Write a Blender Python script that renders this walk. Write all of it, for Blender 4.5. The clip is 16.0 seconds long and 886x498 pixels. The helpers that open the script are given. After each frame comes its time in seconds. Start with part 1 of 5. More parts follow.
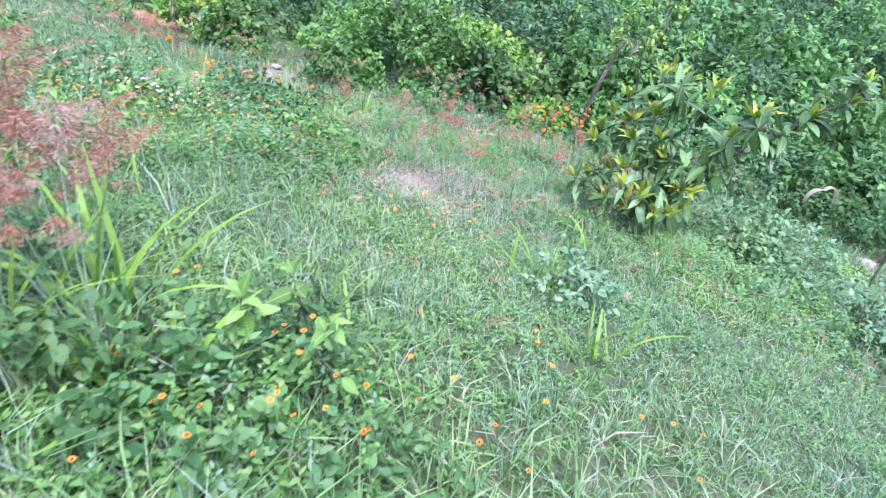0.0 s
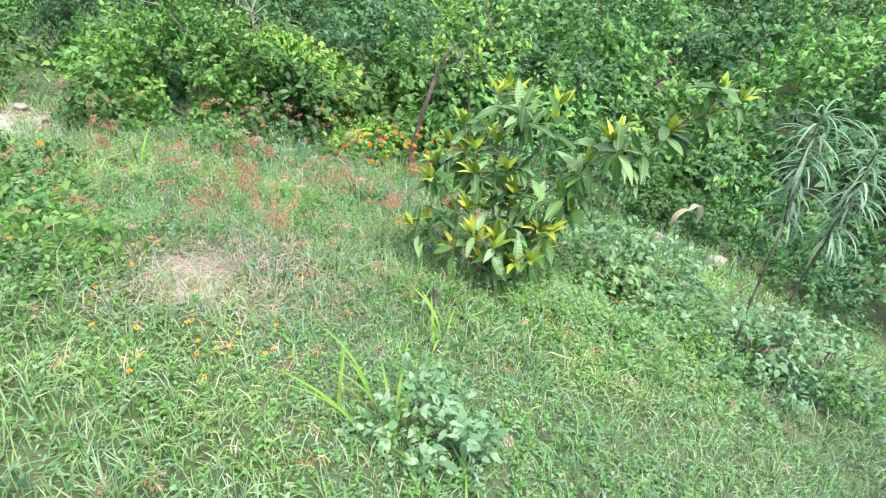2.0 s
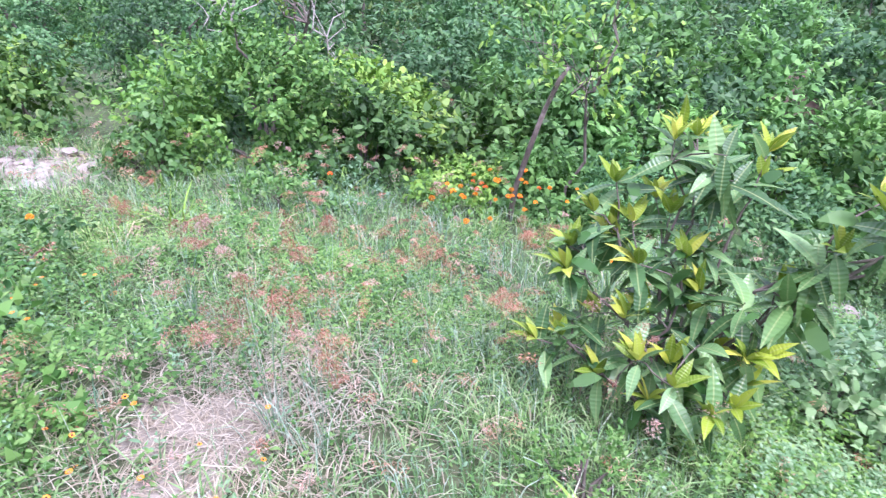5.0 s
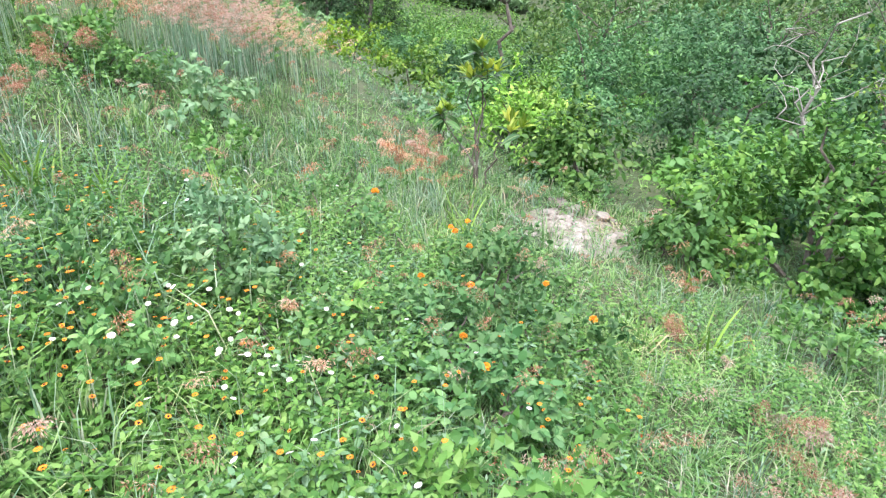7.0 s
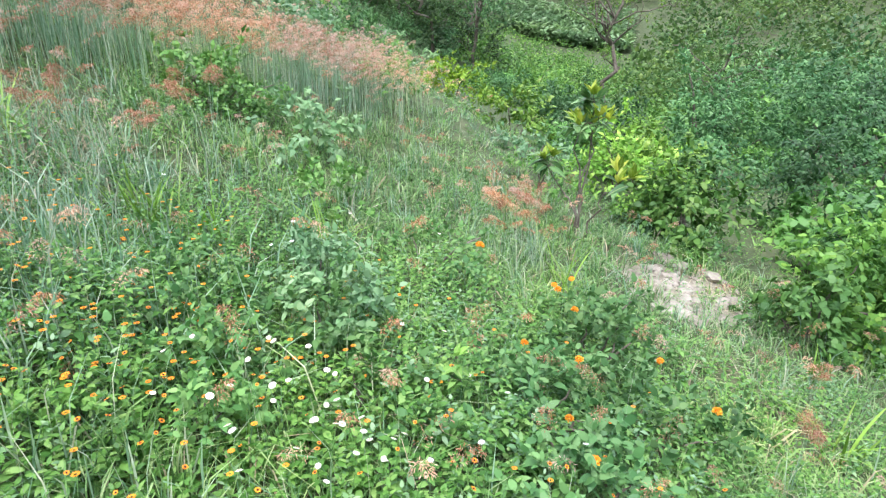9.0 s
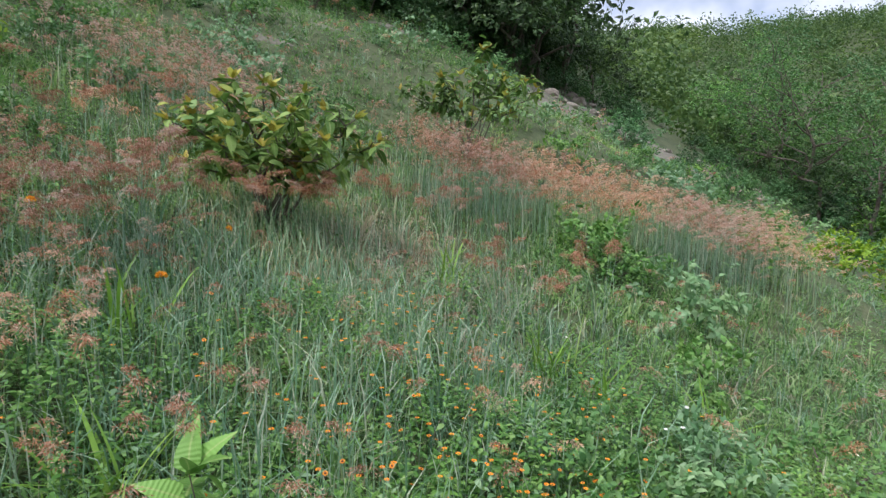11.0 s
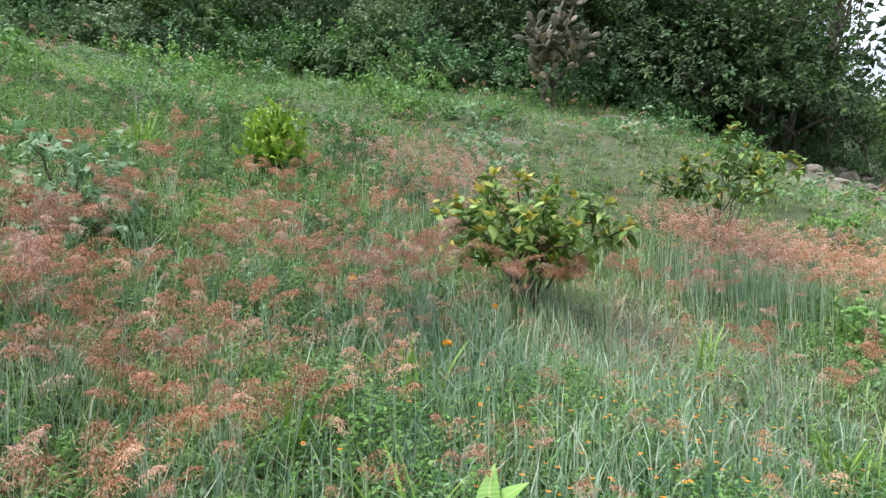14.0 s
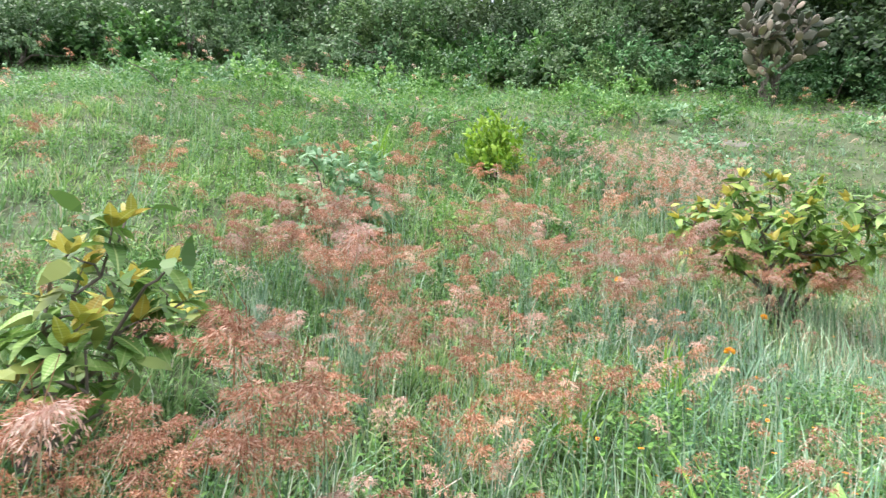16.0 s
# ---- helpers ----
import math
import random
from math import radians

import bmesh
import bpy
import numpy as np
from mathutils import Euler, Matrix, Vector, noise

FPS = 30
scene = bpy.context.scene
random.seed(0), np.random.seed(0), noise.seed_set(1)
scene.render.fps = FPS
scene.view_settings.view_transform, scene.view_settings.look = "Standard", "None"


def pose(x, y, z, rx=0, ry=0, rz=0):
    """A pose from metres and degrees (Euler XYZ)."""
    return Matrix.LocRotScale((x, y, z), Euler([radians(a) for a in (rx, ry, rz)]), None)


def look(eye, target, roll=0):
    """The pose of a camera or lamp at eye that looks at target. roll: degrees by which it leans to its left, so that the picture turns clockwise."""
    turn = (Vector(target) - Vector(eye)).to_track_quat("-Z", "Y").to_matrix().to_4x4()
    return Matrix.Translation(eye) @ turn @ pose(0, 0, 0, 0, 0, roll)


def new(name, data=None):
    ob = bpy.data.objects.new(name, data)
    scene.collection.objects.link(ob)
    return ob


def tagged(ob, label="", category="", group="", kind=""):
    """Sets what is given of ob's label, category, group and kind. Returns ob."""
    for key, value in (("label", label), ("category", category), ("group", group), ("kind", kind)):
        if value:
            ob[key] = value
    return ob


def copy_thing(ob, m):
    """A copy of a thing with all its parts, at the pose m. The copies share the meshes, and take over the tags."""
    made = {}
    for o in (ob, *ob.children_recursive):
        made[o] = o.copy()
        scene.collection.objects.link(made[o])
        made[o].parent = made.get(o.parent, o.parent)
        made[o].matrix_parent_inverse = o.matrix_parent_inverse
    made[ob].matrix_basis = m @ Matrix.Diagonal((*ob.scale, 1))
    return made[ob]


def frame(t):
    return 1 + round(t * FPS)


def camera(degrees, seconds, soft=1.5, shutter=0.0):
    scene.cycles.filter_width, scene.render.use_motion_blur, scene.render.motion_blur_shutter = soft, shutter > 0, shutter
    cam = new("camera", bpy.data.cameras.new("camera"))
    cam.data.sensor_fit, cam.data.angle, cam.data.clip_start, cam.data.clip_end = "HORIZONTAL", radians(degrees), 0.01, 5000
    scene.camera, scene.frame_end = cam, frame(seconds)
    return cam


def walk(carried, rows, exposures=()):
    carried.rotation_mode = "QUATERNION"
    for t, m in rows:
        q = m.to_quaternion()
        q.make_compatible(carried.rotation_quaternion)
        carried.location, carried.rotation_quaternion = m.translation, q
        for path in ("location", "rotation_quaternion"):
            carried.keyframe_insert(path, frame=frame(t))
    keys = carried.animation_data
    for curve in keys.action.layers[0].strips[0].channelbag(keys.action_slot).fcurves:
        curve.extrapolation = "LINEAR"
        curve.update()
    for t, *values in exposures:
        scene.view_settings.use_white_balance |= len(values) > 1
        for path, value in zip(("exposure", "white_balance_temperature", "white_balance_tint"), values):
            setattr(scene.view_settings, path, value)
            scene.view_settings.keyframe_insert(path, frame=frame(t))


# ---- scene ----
cam = camera(74.0, 16.0, soft=1.3, shutter=0.14)
PATH = [
    (0, (0.028, 0.072, 1.483), (0.046, 1.758, 0.408), 2.1),
    (0.5, (0.238, 0.516, 1.453), (0.392, 2.21, 0.4), 0.2),
    (1, (0.336, 0.819, 1.419), (0.68, 2.482, 0.363), 1.6),
    (1.5, (0.332, 1.079, 1.396), (0.811, 2.714, 0.349), 2.8),
    (2, (0.35, 1.226, 1.338), (0.846, 2.853, 0.286), 2.5),
    (2.5, (0.524, 1.381, 1.255), (1.018, 3.012, 0.208), 2.1),
    (3, (0.664, 1.6, 1.158), (1.157, 3.229, 0.107), 1.6),
    (3.2, (0.668, 1.709, 1.132), (1.16, 3.342, 0.087), 1.0),
    (5.3, (0.344, 2.697, 1.026), (0.445, 4.438, 0.046), -2.9),
    (5.5, (0.226, 2.727, 1.081), (0.064, 4.474, 0.122), -3.6),
    (6, (-0.064, 2.947, 1.053), (-0.786, 4.588, 0.166), -3.3),
    (6.5, (-0.204, 3.167, 1.109), (-1.236, 4.665, 0.277), -2.5),
    (7, (-0.343, 3.271, 1.129), (-1.446, 4.738, 0.335), -0.7),
    (7.5, (-0.489, 3.376, 1.11), (-1.612, 4.84, 0.339), 0.3),
    (8, (-0.56, 3.335, 1.151), (-1.76, 4.75, 0.404), 1.0),
    (8.5, (-0.553, 3.339, 1.164), (-1.818, 4.706, 0.435), 1.2),
    (9, (-0.552, 3.354, 1.189), (-1.892, 4.666, 0.493), 0.6),
    (9.5, (-0.589, 3.286, 1.238), (-2.067, 4.474, 0.601), 1.5),
    (10, (-0.634, 3.125, 1.325), (-2.309, 4.082, 0.799), 3.4),
    (10.2, (-0.636, 3.055, 1.358), (-2.395, 3.88, 0.882), 3.4),
    (12.3, (-0.483, 3.002, 1.369), (-2.483, 2.988, 1.397), 0.4),
    (12.5, (-0.473, 2.989, 1.362), (-2.472, 2.918, 1.397), 0.4),
    (13, (-0.454, 2.918, 1.346), (-2.44, 2.682, 1.39), 0.5),
    (13.5, (-0.44, 2.891, 1.327), (-2.409, 2.544, 1.371), 0.5),
    (14, (-0.435, 2.873, 1.315), (-2.401, 2.509, 1.366), 0.9),
    (14.5, (-0.413, 2.815, 1.299), (-2.363, 2.375, 1.354), 1.5),
    (15, (-0.392, 2.735, 1.296), (-2.314, 2.186, 1.361), 1.7),
    (15.5, (-0.362, 2.6, 1.275), (-2.233, 1.899, 1.347), 2.2),
    (16, (-0.279, 2.503, 1.256), (-2.053, 1.583, 1.324), 2.6),
]
EXPOSURES = [(0, 1.03, 5200, 36), (1, 1.03, 5900, 22), (2, 1.03, 6100, 16), (3, 1.03, 5800, 20), (5.5, 1.13, 5400, 44), (7, 0.98, 5900, 20), (8, 0.88, 6000, 18), (9, 0.88, 5900, 16), (9.5, 0.91, 5900, 16), (10, 0.55, 5900, 16), (12.5, -0.02, 6300, 19), (13.5, 0.79, 6200, 17), (14, 0.68, 6200, 18), (15, 0.89, 6200, 18), (16, 1.31, 6200, 18)]
walk(cam, [(t, look(eye, target, roll)) for t, eye, target, roll in PATH], EXPOSURES)

# ---- world, sun ----
world = bpy.data.worlds.new("sky")
scene.world = world
world.use_nodes = True
wn, wl = world.node_tree.nodes, world.node_tree.links
wn.clear()
SUN_UP, SUN_TURN = radians(66), radians(150)
sky = wn.new("ShaderNodeTexSky")
sky.sky_type, sky.sun_disc = "NISHITA", False
sky.sun_elevation, sky.sun_rotation = SUN_UP, SUN_TURN
wco = wn.new("ShaderNodeTexCoord")
wno = wn.new("ShaderNodeTexNoise")
wno.inputs["Scale"].default_value, wno.inputs["Detail"].default_value = 2.2, 6
wra = wn.new("ShaderNodeValToRGB")
wra.color_ramp.elements[0].position, wra.color_ramp.elements[1].position = 0.40, 0.52
wmx = wn.new("ShaderNodeMixRGB")
wmx.inputs[2].default_value = (9.5, 9.8, 10.2, 1)
wbg, wout = wn.new("ShaderNodeBackground"), wn.new("ShaderNodeOutputWorld")
wbg.inputs["Strength"].default_value = 0.122
wl.new(wco.outputs["Generated"], wno.inputs["Vector"])
wl.new(wno.outputs["Fac"], wra.inputs[0])
wl.new(wra.outputs[0], wmx.inputs[0])
wl.new(sky.outputs[0], wmx.inputs[1])
wl.new(wmx.outputs[0], wbg.inputs[0])
wl.new(wbg.outputs[0], wout.inputs[0])
sun_data = bpy.data.lights.new("sun", "SUN")
sun_data.energy, sun_data.angle, sun_data.color = 3.7, radians(26), (1, 0.95, 0.87)
sun = new("sun", sun_data)
sun_to = Vector((math.sin(SUN_TURN) * math.cos(SUN_UP), math.cos(SUN_TURN) * math.cos(SUN_UP), math.sin(SUN_UP)))
sun.matrix_basis = Matrix.Translation((0, 0, 40)) @ sun_to.to_track_quat("Z", "Y").to_matrix().to_4x4()

rng = np.random.default_rng(7)


# ---- materials ----
def material(name):
    m = bpy.data.materials.new(name)
    m.use_nodes = True
    n = m.node_tree.nodes
    return m, n, m.node_tree.links, n["Principled BSDF"], n["Material Output"]


def ramp(n, stops):
    r = n.new("ShaderNodeValToRGB")
    e = r.color_ramp.elements
    for i, c in enumerate(stops):
        p = i / max(1, len(stops) - 1)
        el = e[i] if i < 2 else e.new(p)
        el.position, el.color = p, (*c, 1)
    return r


def plant(name, stops, rough=0.5, through_light=0.3, single=False, patch=0.6, spread=0.35, midrib=False, vary=0.28):
    """A leaf or blade: colour varies leaf by leaf and in patches, and light passes through it."""
    m, n, l, b, out = material(name)
    r = ramp(n, stops)
    if single:
        src = n.new("ShaderNodeObjectInfo").outputs["Random"]
    else:
        src = n.new("ShaderNodeNewGeometry").outputs["Random Per Island"]
    l.new(src, r.inputs[0])
    geo = n.new("ShaderNodeNewGeometry")
    big = n.new("ShaderNodeTexNoise")
    big.inputs["Scale"].default_value, big.inputs["Detail"].default_value = patch, 5
    big.inputs["Roughness"].default_value = 0.62
    l.new(geo.outputs["Position"], big.inputs["Vector"])
    tone = ramp(n, [(1 - spread * 0.75, 1 - spread * 0.6, 1 - spread * 0.45), (1, 1, 1), (1 + spread * 1.1, 1 + spread * 0.8, 1 - spread * 0.1)])
    tone.color_ramp.elements[0].position, tone.color_ramp.elements[-1].position = 0.3, 0.7
    l.new(big.outputs["Fac"], tone.inputs[0])
    first = n.new("ShaderNodeVectorMath")
    first.operation = "MULTIPLY"
    l.new(r.outputs[0], first.inputs[0])
    l.new(tone.outputs[0], first.inputs[1])
    each = n.new("ShaderNodeMapRange")
    each.inputs["To Min"].default_value, each.inputs["To Max"].default_value = 1 - vary, 1 + vary
    l.new(n.new("ShaderNodeObjectInfo").outputs["Random"], each.inputs["Value"])
    mul = n.new("ShaderNodeVectorMath")
    mul.operation = "SCALE"
    l.new(first.outputs[0], mul.inputs[0])
    l.new(each.outputs[0], mul.inputs["Scale"])
    colour = mul.outputs[0]
    if midrib:
        tc = n.new("ShaderNodeTexCoord")
        sep = n.new("ShaderNodeSeparateXYZ")
        l.new(tc.outputs["Generated"], sep.inputs[0])
        a = n.new("ShaderNodeMath")
        a.operation = "SUBTRACT"
        a.inputs[1].default_value = 0.5
        l.new(sep.outputs["X"], a.inputs[0])
        ab = n.new("ShaderNodeMath")
        ab.operation = "ABSOLUTE"
        l.new(a.outputs[0], ab.inputs[0])
        vein = n.new("ShaderNodeMapRange")
        vein.inputs["From Min"].default_value, vein.inputs["From Max"].default_value = 0.02, 0.06
        vein.inputs["To Min"].default_value, vein.inputs["To Max"].default_value = 0.45, 0.0
        l.new(ab.outputs[0], vein.inputs["Value"])
        mix = n.new("ShaderNodeMixRGB")
        mix.inputs[2].default_value = (0.42, 0.48, 0.2, 1)
        l.new(vein.outputs[0], mix.inputs[0])
        l.new(colour, mix.inputs[1])
        colour = mix.outputs[0]
        wave = n.new("ShaderNodeTexWave")
        wave.bands_direction = "Y"
        wave.inputs["Scale"].default_value, wave.inputs["Distortion"].default_value = 3.5, 1.5
        l.new(tc.outputs["Generated"], wave.inputs["Vector"])
        bump = n.new("ShaderNodeBump")
        bump.inputs["Strength"].default_value, bump.inputs["Distance"].default_value = 0.35, 0.004
        l.new(wave.outputs["Fac"], bump.inputs["Height"])
        l.new(bump.outputs[0], b.inputs["Normal"])
    l.new(colour, b.inputs["Base Color"])
    b.inputs["Roughness"].default_value = rough
    b.inputs["Specular IOR Level"].default_value = 0.32
    t = n.new("ShaderNodeBsdfTranslucent")
    l.new(colour, t.inputs[0])
    mx = n.new("ShaderNodeMixShader")
    mx.inputs[0].default_value = through_light
    l.new(b.outputs[0], mx.inputs[1])
    l.new(t.outputs[0], mx.inputs[2])
    l.new(mx.outputs[0], out.inputs[0])
    return m


def rough_solid(name, stops, scale, rough=0.9, bump_depth=0.02, detail=8):
    """Bark, stone or soil: two scales of noise with relief."""
    m, n, l, b, out = material(name)
    geo = n.new("ShaderNodeNewGeometry")
    a, c = n.new("ShaderNodeTexNoise"), n.new("ShaderNodeTexNoise")
    a.inputs["Scale"].default_value, a.inputs["Detail"].default_value = scale, detail
    c.inputs["Scale"].default_value, c.inputs["Detail"].default_value = scale * 0.13, 3
    add = n.new("ShaderNodeMath")
    add.operation = "ADD"
    half = n.new("ShaderNodeMath")
    half.operation = "MULTIPLY"
    half.inputs[1].default_value = 0.5
    for t in (a, c):
        l.new(geo.outputs["Position"], t.inputs["Vector"])
    l.new(a.outputs["Fac"], add.inputs[0])
    l.new(c.outputs["Fac"], add.inputs[1])
    l.new(add.outputs[0], half.inputs[0])
    r = ramp(n, stops)
    r.color_ramp.elements[0].position, r.color_ramp.elements[-1].position = 0.3, 0.7
    l.new(half.outputs[0], r.inputs[0])
    l.new(r.outputs[0], b.inputs["Base Color"])
    b.inputs["Roughness"].default_value = rough
    bump = n.new("ShaderNodeBump")
    bump.inputs["Strength"].default_value, bump.inputs["Distance"].default_value = 0.8, bump_depth
    l.new(a.outputs["Fac"], bump.inputs["Height"])
    l.new(bump.outputs[0], b.inputs["Normal"])
    return m


SOIL = rough_solid("mossy_soil", [(0.028, 0.042, 0.014), (0.055, 0.078, 0.028), (0.1, 0.11, 0.05)], 16)
PALE_SOIL = rough_solid("pale_soil", [(0.12, 0.11, 0.075), (0.21, 0.19, 0.14), (0.33, 0.3, 0.24)], 26)
GREY_SOIL = rough_solid("grey_soil", [(0.06, 0.065, 0.04), (0.13, 0.125, 0.095), (0.24, 0.22, 0.185)], 5, bump_depth=0.05)
STONE = rough_solid("stone", [(0.13, 0.11, 0.085), (0.25, 0.22, 0.18), (0.4, 0.37, 0.32)], 11)
BARK = rough_solid("bark", [(0.05, 0.04, 0.03), (0.12, 0.1, 0.08), (0.24, 0.22, 0.18)], 22, bump_depth=0.01)
DEAD_WOOD = rough_solid("dead_wood", [(0.2, 0.18, 0.16), (0.38, 0.35, 0.31), (0.5, 0.48, 0.44)], 30, bump_depth=0.006)
GRASS = plant("grass_blade", [(0.065, 0.145, 0.045), (0.135, 0.275, 0.08), (0.23, 0.39, 0.14), (0.35, 0.44, 0.22)], vary=0.0)
BLUE_GRASS = plant("bluish_grass_blade", [(0.11, 0.22, 0.12), (0.2, 0.36, 0.22), (0.33, 0.47, 0.33), (0.52, 0.56, 0.43)], vary=0.0)
TURF = plant("turf_blade", [(0.085, 0.2, 0.07), (0.165, 0.31, 0.135), (0.26, 0.4, 0.2)], vary=0.0)
BROAD_GRASS = plant("broad_grass_blade", [(0.12, 0.27, 0.03), (0.19, 0.36, 0.05), (0.26, 0.42, 0.08)])
DRY_GRASS = plant("dry_grass_blade", [(0.27, 0.23, 0.15), (0.42, 0.37, 0.26), (0.56, 0.52, 0.4)], vary=0.0)
COVER = plant("ground_cover_leaf", [(0.045, 0.135, 0.025), (0.095, 0.235, 0.045), (0.155, 0.32, 0.072), (0.22, 0.37, 0.11)], vary=0.0)
GREY_LEAF = plant("grey_green_leaf", [(0.09, 0.21, 0.085), (0.165, 0.31, 0.145), (0.27, 0.41, 0.24)], vary=0.0)
LANTANA_LEAF = plant("lantana_leaf", [(0.06, 0.16, 0.05), (0.1, 0.23, 0.07), (0.17, 0.3, 0.11)])
PLUME = plant("plume_spikelet", [(0.2, 0.075, 0.04), (0.33, 0.15, 0.088), (0.45, 0.25, 0.165), (0.57, 0.41, 0.31)], rough=0.85, through_light=0.3)
PALE_PLUME = plant("faded_plume_spikelet", [(0.4, 0.22, 0.17), (0.5, 0.33, 0.26), (0.58, 0.46, 0.39)], rough=0.8, through_light=0.4)
BUSH_BRIGHT = plant("bright_bush_leaf", [(0.08, 0.19, 0.02), (0.14, 0.3, 0.04), (0.22, 0.4, 0.06), (0.3, 0.44, 0.09)], vary=0.42)
BUSH_OLIVE = plant("olive_bush_leaf", [(0.045, 0.13, 0.022), (0.085, 0.21, 0.036), (0.14, 0.3, 0.055), (0.22, 0.37, 0.08)])
BUSH_MID = plant("mid_bush_leaf", [(0.055, 0.155, 0.033), (0.105, 0.25, 0.058), (0.18, 0.36, 0.095)], vary=0.42)
BUSH_DARK = plant("dark_bush_leaf", [(0.035, 0.11, 0.035), (0.07, 0.175, 0.06), (0.135, 0.265, 0.1)], vary=0.42)
GREY_SHRUB = plant("grey_shrub_leaf", [(0.05, 0.11, 0.04), (0.1, 0.19, 0.075), (0.17, 0.27, 0.12)])
TREE_LEAF = plant("tree_leaf", [(0.025, 0.06, 0.02), (0.05, 0.1, 0.035), (0.09, 0.16, 0.05)], vary=0.42)
FAR_LEAF = plant("far_leaf", [(0.045, 0.1, 0.03), (0.08, 0.155, 0.042), (0.14, 0.225, 0.065)], patch=0.08, spread=0.5)
GLOSSY = plant("dark_glossy_leaf", [(0.06, 0.15, 0.05), (0.1, 0.22, 0.07), (0.17, 0.3, 0.12)], rough=0.28, through_light=0.25, single=True, midrib=True)
YOUNG = plant("young_yellow_leaf", [(0.2, 0.34, 0.03), (0.29, 0.41, 0.04), (0.41, 0.43, 0.06)], rough=0.35, single=True, midrib=True)
GUAVA_LEAF = plant("guava_leaf", [(0.09, 0.19, 0.04), (0.16, 0.29, 0.06), (0.25, 0.37, 0.11)], rough=0.5, single=True, midrib=True)
GUAVA_TIP = plant("guava_tip_leaf", [(0.34, 0.39, 0.05), (0.46, 0.33, 0.06), (0.38, 0.4, 0.08)], rough=0.4, single=True, midrib=True)
GUAVA_REST = plant("guava_inner_leaf", [(0.06, 0.14, 0.03), (0.12, 0.23, 0.05), (0.2, 0.32, 0.1), (0.3, 0.34, 0.07)], rough=0.5)
GLOSSY_REST = plant("glossy_inner_leaf", [(0.04, 0.13, 0.03), (0.08, 0.2, 0.05), (0.14, 0.28, 0.09)], rough=0.3)
CROP = plant("maize_leaf", [(0.16, 0.3, 0.12), (0.24, 0.4, 0.18), (0.32, 0.46, 0.24)], patch=0.2)
SOFT_LEAF = plant("soft_pale_leaf", [(0.12, 0.27, 0.05), (0.19, 0.36, 0.08)], single=True, midrib=True)
PAPYRUS = plant("ribbon_leaf", [(0.12, 0.22, 0.12), (0.2, 0.32, 0.2), (0.3, 0.42, 0.3)])
PAD = plant("cactus_pad", [(0.06, 0.075, 0.045), (0.12, 0.12, 0.08), (0.23, 0.19, 0.15)], rough=0.6, through_light=0.05, single=True)
ORANGE = plant("orange_petal", [(0.8, 0.22, 0.015), (0.85, 0.28, 0.02), (0.87, 0.37, 0.03)], through_light=0.35)
BLOOM_ORANGE = plant("marigold_petal", [(0.85, 0.31, 0.02), (0.88, 0.4, 0.03), (0.9, 0.5, 0.05)], through_light=0.35)
RED_ORANGE = plant("red_orange_petal", [(0.85, 0.22, 0.05), (0.88, 0.28, 0.06)], through_light=0.35)
WHITE = plant("white_petal", [(0.75, 0.76, 0.74), (0.82, 0.82, 0.8)], through_light=0.3)
BROWN_SOIL = rough_solid("brown_earth", [(0.05, 0.03, 0.02), (0.12, 0.08, 0.055), (0.24, 0.18, 0.13)], 4, bump_depth=0.05)
YELLOW_BUSH = plant("yellow_bush_leaf", [(0.1, 0.22, 0.015), (0.21, 0.37, 0.025), (0.32, 0.46, 0.05)])
DISC = rough_solid("dark_flower_disc", [(0.03, 0.01, 0.01), (0.06, 0.02, 0.01), (0.09, 0.03, 0.02)], 200, bump_depth=0.001)
CREAM_DISC = rough_solid("cream_flower_disc", [(0.4, 0.36, 0.2), (0.55, 0.5, 0.3), (0.65, 0.6, 0.4)], 200, bump_depth=0.001)


# ---- lie of the land ----
LAND = (0.274, -1.75, -1.148, -0.41, 0.829, 0.083, -0.28, 0.288, -0.126, 0.008)
BEARINGS = (-180, -120, -90, -45, -15, 10, 30, 43, 55, 66, 71, 90, 110, 130, 150, 180)
GRADES = (0.15, -0.1, -0.3, -0.28, -0.2, -0.14, -0.10, 0.02, 0.14, 0.22, 0.3, 0.41, 0.43, 0.42, 0.39, 0.15)


def smooth(a, b, v):
    t = np.clip((v - a) / (b - a), 0, 1)
    return t * t * (3 - 2 * t)


def ground_z(x, y):
    x, y = np.asarray(x, float), np.asarray(y, float)
    u, v = np.clip(x / 5, -3, 3), np.clip(y / 5, -3, 4)
    near = sum(c * b for c, b in zip(LAND, (1, u, v, u * u, u * v, v * v, u**3, u * u * v, u * v * v, v**3)))
    dx, dy = x + 1, y - 3
    r, th = np.hypot(dx, dy), np.degrees(np.arctan2(-dx, dy))
    k = sum(np.interp((th + d + 180) % 360 - 180, BEARINGS, GRADES) for d in (-8, -4, 0, 4, 8)) / 5
    s = k * r
    far = np.where(s > 0, s / (1 + (np.abs(s) / 30) ** 3) ** (1 / 3), -3.3 * (1 - np.exp(np.minimum(s, 0) / 3.3))) - 0.25
    far = np.maximum(far, 42 * smooth(45, 190, r) + np.minimum(far, 0))
    w = smooth(6.5, 12, r)
    lumps = 0.035 * np.sin(x * 2.3 + 1.1 * np.sin(y * 1.7)) * np.sin(y * 2.9 + np.sin(x * 1.3)) + 0.015 * np.sin(x * 7.1 + y * 3.3) * np.sin(y * 6.3 - x * 2.2)
    return near * (1 - w) + far * w + lumps


def blob(x, y, cx, cy, sx, sy=None):
    return np.exp(-(((x - cx) / sx) ** 2 + ((y - cy) / (sy or sx)) ** 2))


